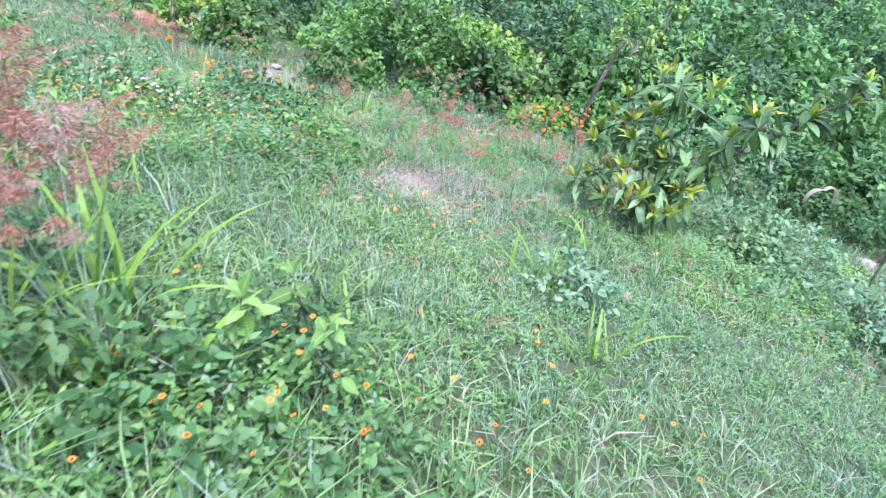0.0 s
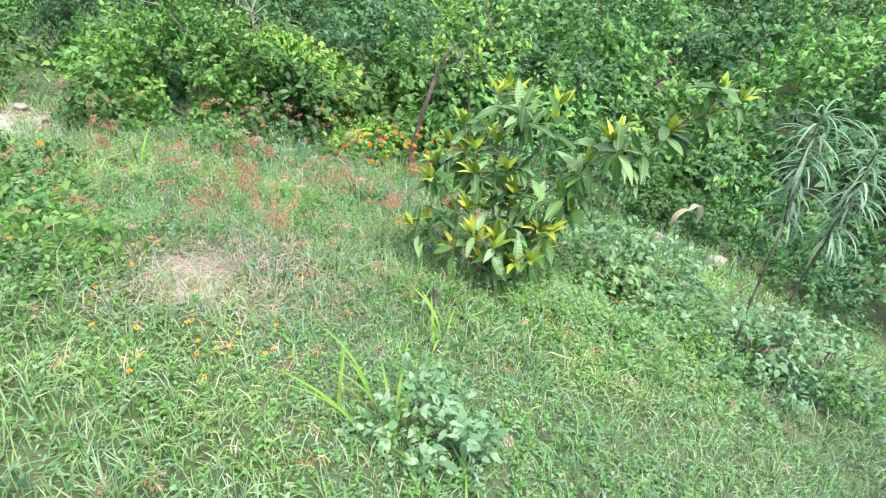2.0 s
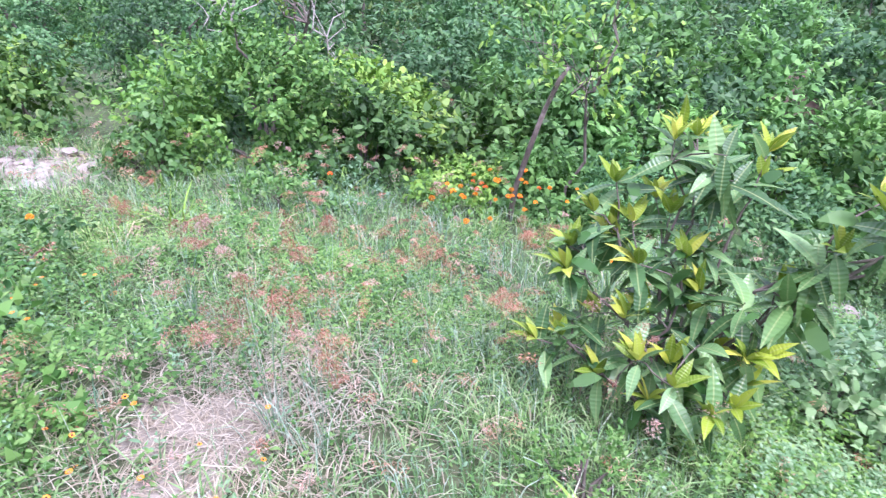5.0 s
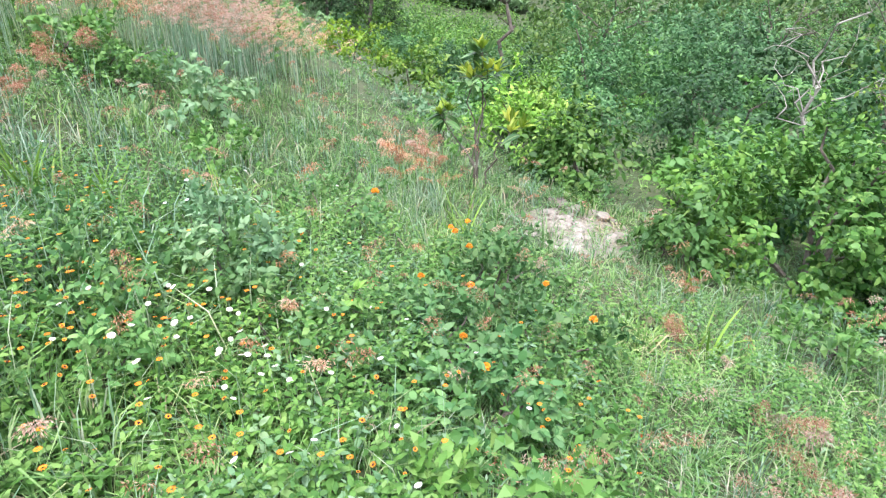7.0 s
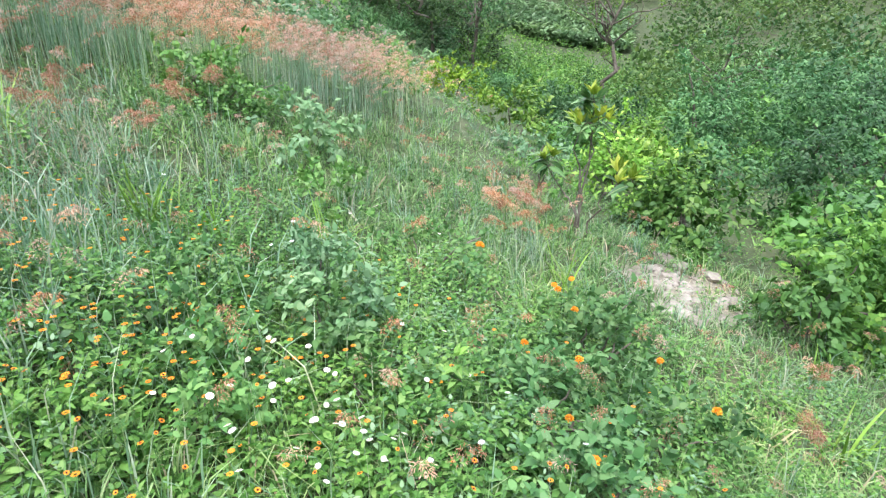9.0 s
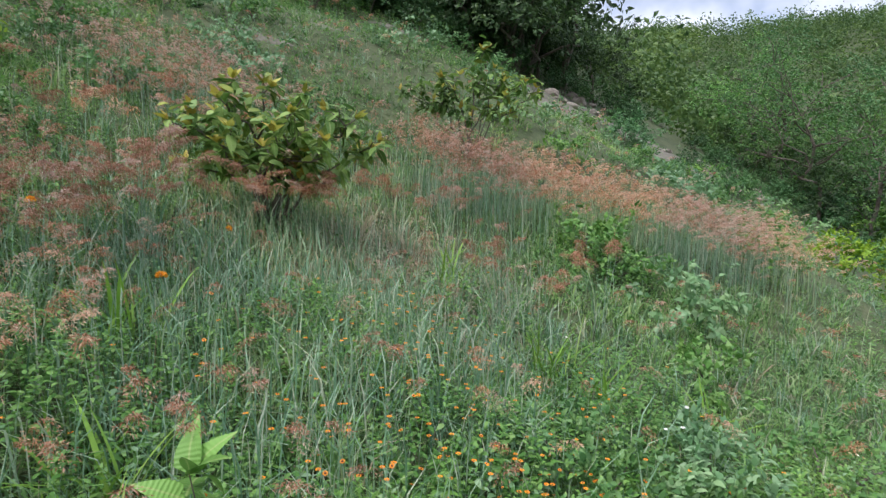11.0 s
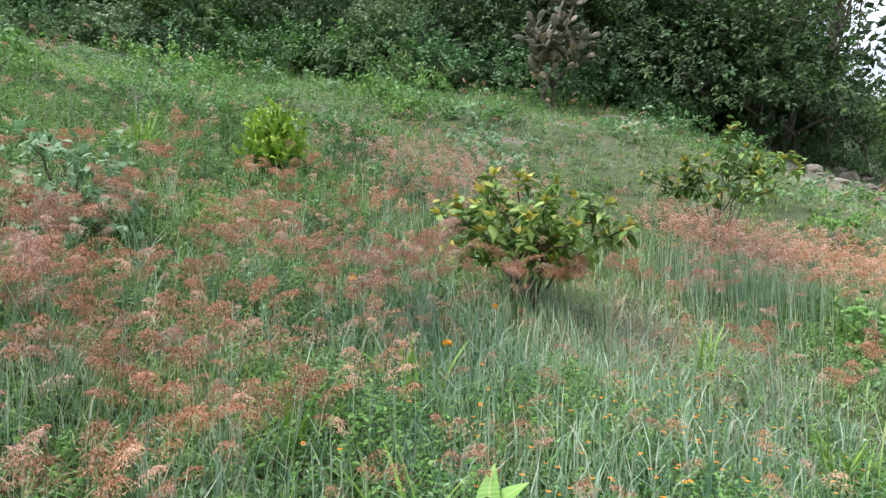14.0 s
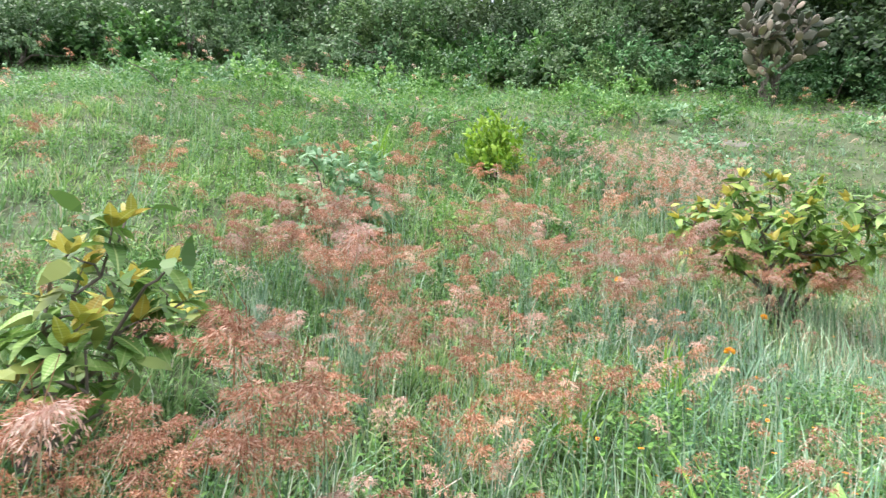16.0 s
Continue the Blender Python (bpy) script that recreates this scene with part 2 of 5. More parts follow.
# ---- mesh helpers ----
class Soup:
    """Gathers many small pieces into one mesh."""

    def __init__(self):
        self.v, self.f, self.count = [], [], 0

    def add(self, v, f):
        self.v.append(np.asarray(v, float).reshape(-1, 3))
        self.f.append(np.asarray(f, int).reshape(-1, 3) + self.count)
        self.count += len(self.v[-1])

    def mesh(self, name, mat, flat=True):
        v, f = np.concatenate(self.v), np.concatenate(self.f)
        me = bpy.data.meshes.new(name)
        me.vertices.add(len(v))
        me.vertices.foreach_set("co", v.ravel())
        me.loops.add(f.size)
        me.loops.foreach_set("vertex_index", f.ravel())
        me.polygons.add(len(f))
        me.polygons.foreach_set("loop_start", np.arange(len(f)) * 3)
        me.polygons.foreach_set("use_smooth", np.full(len(f), not flat))
        me.materials.append(mat)
        me.update(calc_edges=True)
        me.validate()
        return me


def part(name, me, parent, label=""):
    ob = new(name, me)
    ob.parent = parent
    if label:
        ob["label"] = label
    return ob


def unit(v):
    return v / np.maximum(np.linalg.norm(v, axis=-1, keepdims=True), 1e-9)


def blades(soup, base, height, width, lean, bearing, droop=0.6, far=False):
    """Tapered, bent grass blades; all arguments are arrays."""
    n = len(base)
    d = np.stack([np.cos(bearing), np.sin(bearing), np.zeros(n)], 1)
    tw = bearing + rng.uniform(0.6, 2.5, n)
    side = np.stack([np.cos(tw), np.sin(tw), np.zeros(n)], 1) * (width / 2)[:, None]
    h, le = height[:, None], lean[:, None]
    up = np.array([0, 0, 1.0])
    mid = base + up * h * 0.58 + d * h * le * 0.35
    tip = base + up * h * (1 - droop * le * 0.55) + d * h * le
    if far:
        soup.add(np.stack([base - side, base + side, tip], 1).reshape(-1, 3), np.arange(n * 3).reshape(-1, 3))
        return
    v = np.stack([base - side, base + side, mid - side * 0.8, mid + side * 0.8, tip], 1)
    f = np.array([[0, 1, 3], [0, 3, 2], [2, 3, 4]])
    soup.add(v.reshape(-1, 3), (np.arange(n)[:, None, None] * 5 + f).reshape(-1, 3))


def leaves(soup, base, along, normal, length, width, fold=0.18, simple=False):
    """Pointed leaves, folded along the midrib."""
    n = len(base)
    along = unit(along)
    side = unit(np.cross(along, normal))
    nor = np.cross(side, along)
    L, W = np.broadcast_to(length, n)[:, None], np.broadcast_to(width, n)[:, None]
    tip = base + along * L - nor * L * 0.15
    if simple:
        left = base + along * L * 0.42 - side * W * 0.5 + nor * W * fold
        right = base + along * L * 0.42 + side * W * 0.5 + nor * W * fold
        v = np.stack([base, left, right, tip], 1)
        f, k = np.array([[0, 2, 1], [1, 2, 3]]), 4
    else:
        rows = [base]
        for t, w in ((0.18, 0.38), (0.46, 0.5), (0.78, 0.28)):
            mid = base + along * L * t - nor * L * 0.12 * t * t
            rows += [mid - side * W * w + nor * W * fold, mid + side * W * w + nor * W * fold]
        v = np.stack(rows + [tip], 1)
        f, k = np.array([[0, 2, 1], [1, 2, 4], [1, 4, 3], [3, 4, 6], [3, 6, 5], [5, 6, 7]]), 8
    soup.add(v.reshape(-1, 3), (np.arange(n)[:, None, None] * k + f).reshape(-1, 3))


def tube(soup, pts, radii, sides=6):
    pts = np.asarray(pts, float)
    n = len(pts)
    t = unit(np.gradient(pts, axis=0))
    a = unit(np.cross(t, np.array([0.31, 0.87, 0.38])))
    b = np.cross(t, a)
    ang = np.arange(sides) * 2 * np.pi / sides
    ring = pts[:, None] + (a[:, None] * np.cos(ang)[None, :, None] + b[:, None] * np.sin(ang)[None, :, None]) * np.asarray(radii)[:, None, None]
    f = []
    for i in range(n - 1):
        for j in range(sides):
            p, q = i * sides + j, i * sides + (j + 1) % sides
            f += [[p, q, q + sides], [p, q + sides, p + sides]]
    top = n * sides
    f += [[(n - 1) * sides + j, (n - 1) * sides + (j + 1) % sides, top] for j in range(sides)]
    soup.add(np.concatenate([ring.reshape(-1, 3), pts[-1:]]), f)


def bend(a, b, k, n=6, r=None):
    """A slightly crooked line from a to b."""
    r = r or rng
    s = np.linspace(0, 1, n)[:, None]
    a, b = np.asarray(a, float), np.asarray(b, float)
    wob = r.normal(0, k, (n, 3)) * (s * (1 - s) * 4)
    return a + (b - a) * s + wob + np.array([0, 0, 1.0]) * np.linalg.norm(b - a) * 0.12 * np.sin(s * np.pi)


# ---- ground ----
def make_ground():
    """One sheet, fine near the path and coarse toward the horizon."""
    rad = np.concatenate([np.linspace(0, 12, 90), 12 * (320 / 12) ** (np.arange(1, 70) / 69)])
    th = np.linspace(0, 2 * np.pi, 181)[:-1]
    R, T = np.meshgrid(rad[1:], th, indexing="ij")
    x, y = -1 + R * np.cos(T), 3 + R * np.sin(T)
    v = np.concatenate([[[-1, 3, float(ground_z(-1, 3))]], np.stack([x, y, ground_z(x, y)], -1).reshape(-1, 3)])
    m, f = 180, []
    for j in range(m):
        f.append([0, 1 + j, 1 + (j + 1) % m])
    i, j = np.meshgrid(np.arange(len(rad) - 2), np.arange(m), indexing="ij")
    p, q = (1 + i * m + j).ravel(), (1 + i * m + (j + 1) % m).ravel()
    f = np.concatenate([np.array(f), np.stack([p, p + m, q + m], 1), np.stack([p, q + m, q], 1)])
    s = Soup()
    s.add(v, f)
    ob = new("ground", s.mesh("ground", SOIL, flat=False))
    return tagged(ob, "dark earth hillside under grass and weeds", "ground", kind="structure")


ground = make_ground()


def patch(name, cx, cy, sx, sy, mat, label, lift=0.02):
    """A thin, ragged layer of bare soil on the ground."""
    s = Soup()
    n, rings = 48, 9
    v, f = [], []
    for i in range(rings):
        for j in range(n):
            a = 2 * np.pi * j / n
            w = 1 + 0.22 * math.sin(3 * a + cx) + 0.14 * math.sin(7 * a + cy) + 0.08 * math.sin(13 * a)
            q = 0.01 + 0.99 * i / (rings - 1)
            x, y = cx + sx * q * w * math.cos(a), cy + sy * q * w * math.sin(a)
            v.append((x, y, float(ground_z(x, y)) + lift * (1 - q * q) * (1.2 + math.sin(9 * x) * math.sin(8 * y)) - 0.012 * (q > 0.95)))
    for i in range(rings - 1):
        for j in range(n):
            p, q = i * n + j, i * n + (j + 1) % n
            f += [[p, q, q + n], [p, q + n, p + n]]
    s.add(v, f)
    ob = new(name, s.mesh(name, mat, flat=False))
    return tagged(ob, label, "soil", kind="structure")


patch("bare_soil", -0.2, 4.22, 0.28, 0.36, PALE_SOIL, "worn patch of pale dry soil in the grass")
patch("bare_soil", -2.45, 8.25, 0.55, 0.75, PALE_SOIL, "pale stony soil under a small heap of rubble", 0.008)
BANKS = [(-1 - math.sin(math.radians(deg)) * r, 3 + math.cos(math.radians(deg)) * r, a, b) for deg, r, a, b in ((68, 13.2, 1.3, 0.8), (65, 14.8, 1.0, 1.1), (61, 16.0, 0.9, 1.1), (57, 15.6, 1.2, 1.1), (53, 17.0, 1.2, 1.0), (84, 13.0, 0.5, 0.5), (96, 8.3, 0.14, 0.4), (90, 9.6, 0.16, 0.4), (140, 15.2, 0.5, 1.3), (134, 15.6, 0.5, 0.9))]
for bx, by, a, b in BANKS:
    patch("eroded_bank", bx, by, a, b, GREY_SOIL, "bare grey eroded earth on the hillside", 0.03 if a > 0.4 else 0.008)


# ---- where each kind of growth stands ----
def scatter(count, r0, r1, a0=-75, a1=165, cx=-0.6, cy=2.7):
    th = np.radians(rng.uniform(a0, a1, count))
    r = np.sqrt(rng.uniform(r0 * r0, r1 * r1, count))
    return cx - np.sin(th) * r, cy + np.cos(th) * r


def bare(x, y):
    return blob(x, y, -0.15, 4.35, 0.55) + blob(x, y, -2.45, 8.25, 0.6, 0.75) + 0.8 * blob(x, y, 4.6, 4.4, 0.9, 0.7) + 0.7 * blob(x, y, -5.0, 3.45, 0.5, 0.35) + sum((0.85 if a > 0.4 else 0.5) * blob(x, y, bx, by, a, b) for bx, by, a, b in BANKS)


def broadleaf_share(x, y):
    """Low broad-leaved weeds and lantana."""
    return np.clip(blob(x, y, -1.9, 4.3, 1.1, 0.9) * 1.3 + blob(x, y, -1.9, 5.6, 0.9) + 0.4 * blob(x, y, -0.5, 1.0, 0.65) + 0.45 * blob(x, y, 0.0, 5.8, 1.2) + 0.95 * blob(x, y, 3.0, 4.4, 1.3) + 0.7 * blob(x, y, -2.1, 3.2, 0.8) + 0.35 * blob(x, y, -2.6, 1.6, 2.0) + 0.25 * blob(x, y, -3.6, 2.6, 1.2) + 0.55 * blob(x, y, -3.3, 4.5, 0.9) + 0.5 * blob(x, y, -5.6, 5.6, 0.9) + 0.5 * blob(x, y, -5.5, -1, 2.0), 0, 1)


def plume_share(x, y):
    """Reddish natal grass, in drifts."""
    drift = np.clip(0.5 + 0.7 * np.sin(2.1 * x + 1.3 * np.sin(1.7 * y)) * np.sin(2.6 * y + np.sin(1.9 * x)) + 0.75 * np.sin(6.3 * x + 1.7 * np.sin(4.1 * y)) * np.sin(6.9 * y + 1.5 * np.sin(5.3 * x)), 0.05, 1.3)
    far = 0.5 * blob(x, y, -8.2, 6.6, 2.2, 1.2) + 0.7 * blob(x, y, -6.6, 8.3, 1.2, 1.0) + 0.6 * blob(x, y, -9.5, 3, 1.5) + 0.6 * blob(x, y, -6.6, 2.0, 1.7, 1.2)
    near = 0.85 * blob(x, y, -1.9, 1.0, 1.1, 0.9) + 0.75 * blob(x, y, -2.4, 1.75, 0.9, 0.7) + 0.42 * blob(x, y, -3.4, 1.2, 1.4, 1.2) + 0.15 * blob(x, y, -4.8, 0.9, 1.2) + 0.1 * blob(x, y, -2.7, 3.6, 0.9) + 0.4 * blob(x, y, -3.4, 6.9, 0.9) + 0.3 * blob(x, y, -2.7, 3.0, 1.0) + 0.2 * blob(x, y, -3.7, 2.0, 0.8, 0.7) + 0.3 * blob(x, y, -4.4, 3.6, 0.7) + 0.35 * blob(x, y, 0.5, 5.4, 1.8) + 0.3 * blob(x, y, -5.5, -2.5, 2.5)
    return np.clip((far * (0.5 + 0.5 * drift) + near * drift) * (1 - 0.95 * blob(x, y, -5.3, 0.5, 0.85, 0.6)) + 0.06, 0, 1)


def short_share(x, y):
    """Trodden, short turf."""
    return np.clip(blob(x, y, 1.6, 2.3, 1.3, 1.0) + 0.8 * blob(x, y, 0.4, 2.9, 1.0) + 0.45 * blob(x, y, 0.2, 4.6, 1.2) + 0.7 * blob(x, y, 3.2, 2.6, 1.2), 0, 1)


def wooded(x, y):
    """Where the thicket and the wood begin: grass thins out there."""
    dx, dy = x + 1, y - 3
    r, th = np.hypot(dx, dy), np.degrees(np.arctan2(-dx, dy))
    edge = np.interp(th, (-90, -45, -20, 0, 15, 30, 45, 60, 75, 95, 120, 165), (6, 6.5, 6.6, 6.4, 7.0, 8.2, 13, 17, 15, 14, 15, 18))
    return smooth(-0.4, 1.0, r - edge)


def grow_grass():
    # bands of distance, with fewer but wider blades farther off
    bands = ((0.0, 3.4, 88000, 1.0, -180, 180), (3.4, 7.0, 92000, 1.4, -130, 170), (7.0, 13.0, 100000, 2.4, -70, 160), (13.0, 26.0, 50000, 4.6, -65, 160))
    soups = {"grass": Soup(), "blue": Soup(), "dry": Soup()}
    turf = Soup()
    for r0, r1, n, wide, a0, a1 in bands:
        per = 11
        tx, ty = scatter(n // per, r0, r1, a0, a1)
        keep = rng.uniform(0, 1, len(tx)) > np.clip(bare(tx, ty) * 0.9 + 0.3 * broadleaf_share(tx, ty) + 0.85 * wooded(tx, ty), 0, 0.96)
        tx, ty = tx[keep], ty[keep]
        q = len(tx)
        out = rng.uniform(0, 2 * np.pi, (q, per))
        far_out = np.abs(rng.normal(0, 0.02 + 0.012 * wide, (q, per)))
        x, y = (tx[:, None] + np.cos(out) * far_out).ravel(), (ty[:, None] + np.sin(out) * far_out).ravel()
        tall = np.repeat(rng.uniform(0.4, 1.0, q) + 0.75 * rng.uniform(0, 1, q) ** 3, per)
        out = out.ravel()
        blue = np.clip(0.07 + 0.15 * plume_share(x, y) + 0.6 * blob(x, y, -4.6, 4.0, 1.5) + 0.15 * blob(x, y, -3.2, 2.6, 1.0) - 0.5 * broadleaf_share(x, y) + 0.1 * smooth(-1.0, 0.5, x), 0.04, 0.9)
        blue = np.where(np.repeat(rng.uniform(0, 1, q), per) < blue, 0.93, 0.07)
        m = len(x)
        pick = rng.uniform(0, 1, m)
        kind = np.where(pick < blue, "blue", "grass")
        dry = rng.uniform(0, 1, m) < 0.045 + 0.25 * bare(x, y) + 0.5 * blob(x, y, -4.9, 3.45, 0.7) + 0.3 * blob(x, y, -4.3, 3.0, 1.0)
        kind = np.where(dry, "dry", kind)
        sh = short_share(x, y)
        h = (0.16 + 0.03 * np.clip(2 * plume_share(x, y), 0, 1) + 0.06 * (kind == "blue")) * (1 - 0.62 * sh) * rng.uniform(0.6, 1.2, m) * tall
        h *= 1 if r0 < 6 else 0.66
        w = rng.uniform(0.003, 0.0095, m) * wide * (1 - 0.3 * (kind == "blue"))
        lean = rng.uniform(0.05, 1.0, m) ** 1.1 * np.where(kind == "blue", 0.95, 1.7)
        bearing = out + rng.normal(0, 0.7, m)
        base = np.stack([x, y, ground_z(x, y) - 0.01], 1)
        for k in soups:
            q = kind == k
            if q.any():
                blades(soups[k], base[q], h[q], w[q], lean[q], bearing[q], far=r0 > 6)
    m = 4500
    x, y = -3.5 + rng.normal(0, 0.9, m), 3.0 + rng.normal(0, 0.8, m)
    blades(soups["blue"], np.stack([x, y, ground_z(x, y) - 0.01], 1), rng.uniform(0.14, 0.46, m), rng.uniform(0.004, 0.009, m), rng.uniform(0.05, 0.7, m), rng.uniform(0, 6.28, m))
    m = 1200
    x, y = -4.75 + rng.normal(0, 0.42, m), 3.6 + rng.normal(0, 0.4, m)
    blades(soups["dry"], np.stack([x, y, ground_z(x, y) - 0.01], 1), rng.uniform(0.12, 0.3, m), rng.uniform(0.003, 0.007, m), rng.uniform(0.6, 2.2, m), rng.uniform(0, 6.28, m))
    x, y = scatter(115000, 0, 5.8, -180, 180)
    keep = rng.uniform(0, 1, len(x)) < np.clip(0.25 + 0.75 * short_share(x, y) - 0.5 * bare(x, y) - 0.3 * broadleaf_share(x, y), 0.16, 1)
    x, y = x[keep], y[keep]
    m = len(x)
    blades(turf, np.stack([x, y, ground_z(x, y) - 0.005], 1), rng.uniform(0.03, 0.1, m), rng.uniform(0.003, 0.008, m), rng.uniform(0.2, 1.6, m), rng.uniform(0, 6.28, m), droop=0.35)
    tagged(new("short_turf", turf.mesh("short_turf", TURF)), "short pale green turf", "grass", kind="stuff")
    for k, name, mat, label in (("grass", "meadow_grass", GRASS, "green meadow grass of uneven height"), ("blue", "bluish_grass", BLUE_GRASS, "thin bluish-green grass with straw-coloured stems"), ("dry", "dry_grass", DRY_GRASS, "straw-coloured dry grass blades")):
        tagged(new(name, soups[k].mesh(name, mat)), label, "grass", kind="stuff")


grow_grass()


def grow_cover():
    """Low weeds: sprigs of leaves set round short stalks."""
    s, g = Soup(), Soup()
    for r0, r1, n, size, a0, a1 in ((0.0, 2.4, 15500, 1.0, -180, 180), (2.4, 3.6, 18000, 1.05, -150, 165), (3.6, 8, 42000, 1.35, -80, 160), (8, 17, 32000, 2.3, -60, 160)):
        x, y = scatter(n, r0, r1, a0, a1)
        drift = 0.3 + 0.3 * np.sin(1.9 * x + np.sin(2.3 * y)) * np.sin(2.2 * y + 1.7)
        share = np.clip(broadleaf_share(x, y) + drift + 0.12 * (r0 > 3) + 0.22 * smooth(-1.2, -3.0, x) * smooth(7, 3, y), 0.06, 1)
        keep = rng.uniform(0, 1, n) < share * (1 - np.clip(bare(x, y) * 0.9, 0, 0.97))
        x, y, share = x[keep], y[keep], share[keep]
        m = len(x)
        z = ground_z(x, y) + rng.uniform(0.05, 1, m) * (0.06 + 0.2 * share) * size ** 0.6 * (0.85 + 0.4 * np.sin(x * 4.1) * np.sin(y * 3.7)) * (1 - 0.3 * short_share(x, y))
        grey = rng.uniform(0, 1, m) < 0.15 + 0.6 * blob(x, y, 3.0, 4.4, 1.4) + 0.3 * blob(x, y, 0.7, 3.0, 0.8)
        for k in range(7):
            a = k * 2.4 + x * 37 + rng.uniform(0, 0.5, m)
            lift = 0.75 - 0.17 * k + rng.normal(0, 0.15, m)
            along = np.stack([np.cos(a), np.sin(a), lift], 1)
            nor = np.stack([rng.normal(0, 0.2, m) - np.cos(a) * 0.3, rng.normal(0, 0.2, m) - np.sin(a) * 0.3, np.ones(m)], 1)
            L = rng.uniform(0.02, 0.039, m) * (0.85 + 0.4 * broadleaf_share(x, y)) * size * (0.7 + 0.09 * k)
            p = np.stack([x, y, z - 0.012 * k * size], 1)
            for q, sp in ((~grey, s), (grey, g)):
                leaves(sp, p[q], along[q], nor[q], L[q], L[q] * rng.uniform(0.4, 0.55, q.sum()), simple=r0 > 2)
    tagged(new("ground_cover", s.mesh("ground_cover", COVER)), "bright green broad-leaved ground cover", "weeds", kind="stuff")
    tagged(new("grey_weeds", g.mesh("grey_weeds", GREY_LEAF)), "pale grey-green weeds among the grass", "weeds", kind="stuff")
    # flattened dry thatch on the worn spots
    t = Soup()
    for cx, cy, sd, n in ((-0.15, 4.3, 0.36, 2600), (-4.7, 3.3, 0.5, 3000), (-3.7, 2.6, 0.7, 1500), (0.1, 4.9, 0.5, 1200), (-2.5, 8.3, 0.5, 700), (-1.6, 6.9, 0.5, 700)):
        x, y = cx + rng.normal(0, sd, n), cy + rng.normal(0, sd, n)
        base = np.stack([x, y, ground_z(x, y) + 0.015], 1)
        blades(t, base, rng.uniform(0.015, 0.05, n), rng.uniform(0.003, 0.006, n), rng.uniform(1.5, 5, n), rng.uniform(0, 6.28, n), droop=0.2)
    tagged(new("dry_thatch", t.mesh("dry_thatch", DRY_GRASS)), "flattened dry straw on worn ground", "grass", kind="stuff")


grow_cover()


# ---- natal grass with reddish plumes ----
def plume_points(r, length, count, droop=1.0):
    """Spikelets of one nodding plume whose stalk ends at the origin."""
    t = r.uniform(0, 1, count) ** 0.8
    a = r.uniform(0, 2 * np.pi, count)
    rad = length * 0.3 * np.sin(np.pi * np.clip(0.14 + 0.8 * t, 0, 1)) * r.uniform(0.1, 1.0, count)
    nod = r.uniform(0.15, 0.75) * droop
    p = np.stack([0.7 * rad * np.cos(a) + nod * length * t ** 1.4, rad * np.sin(a), length * t * (1 - 0.62 * t) - np.abs(rad) * 0.55], 1)
    along = np.stack([0.55 * np.cos(a) + 0.4 * t, 0.55 * np.sin(a), r.uniform(-1.2, 0.3, count)], 1)
    return p, along


def plume_mesh(seed, mat, length=0.13, count=300):
    r = np.random.default_rng(seed)
    s = Soup()
    p, along = plume_points(r, length, count)
    leaves(s, p, along, r.normal(0, 1, (count, 3)), r.uniform(0.008, 0.018, count), r.uniform(0.0015, 0.0028, count), simple=True)
    pts = np.array([[0, 0, -0.02], [0.006, 0, length * 0.4], [0.035 * length / 0.13, 0, length * 0.75]])
    tube(s, pts, [0.0012, 0.0009, 0.0005], 3)
    return s.mesh("plume", mat)


PLUMES = [plume_mesh(i, PLUME, 0.125 + 0.015 * i) for i in range(4)] + [plume_mesh(9 + i, PALE_PLUME, 0.15) for i in range(2)]


def natal_clump(seed):
    r = np.random.default_rng(seed)
    s = Soup()
    n = 16
    base = np.stack([r.normal(0, 0.045, n), r.normal(0, 0.045, n), np.full(n, -0.02)], 1)
    blades(s, base, r.uniform(0.2, 0.42, n), r.uniform(0.003, 0.006, n), r.uniform(0.2, 0.8, n), r.uniform(0, 6.28, n))
    tops = []
    for i in range(r.integers(6, 11)):
        a, le, h = r.normal(0, 1.0), r.uniform(0.05, 0.2), r.uniform(0.38, 0.54)
        top = np.array([math.cos(a) * le, math.sin(a) * le, h])
        tube(s, np.array([[top[0] * 0.1, top[1] * 0.1, -0.02], [top[0] * 0.45, top[1] * 0.45, h * 0.6], top]), [0.0017, 0.0014, 0.001], 3)
        tops.append((top, a + r.normal(0, 0.5), r.uniform(0.75, 1.3), r.integers(0, 6) if r.uniform() < 0.5 else r.integers(0, 4)))
    ob = new("natal_grass", s.mesh("natal_grass", BLUE_GRASS))
    tagged(ob, "clump of bluish grass with drooping reddish plumes", "grass", "natal grass clumps")
    for top, a, sc, k in tops:
        p = part("plume", PLUMES[k], ob)
        p.matrix_basis = pose(*top, 0, 0, math.degrees(a)) @ Matrix.Scale(sc, 4)
    return ob


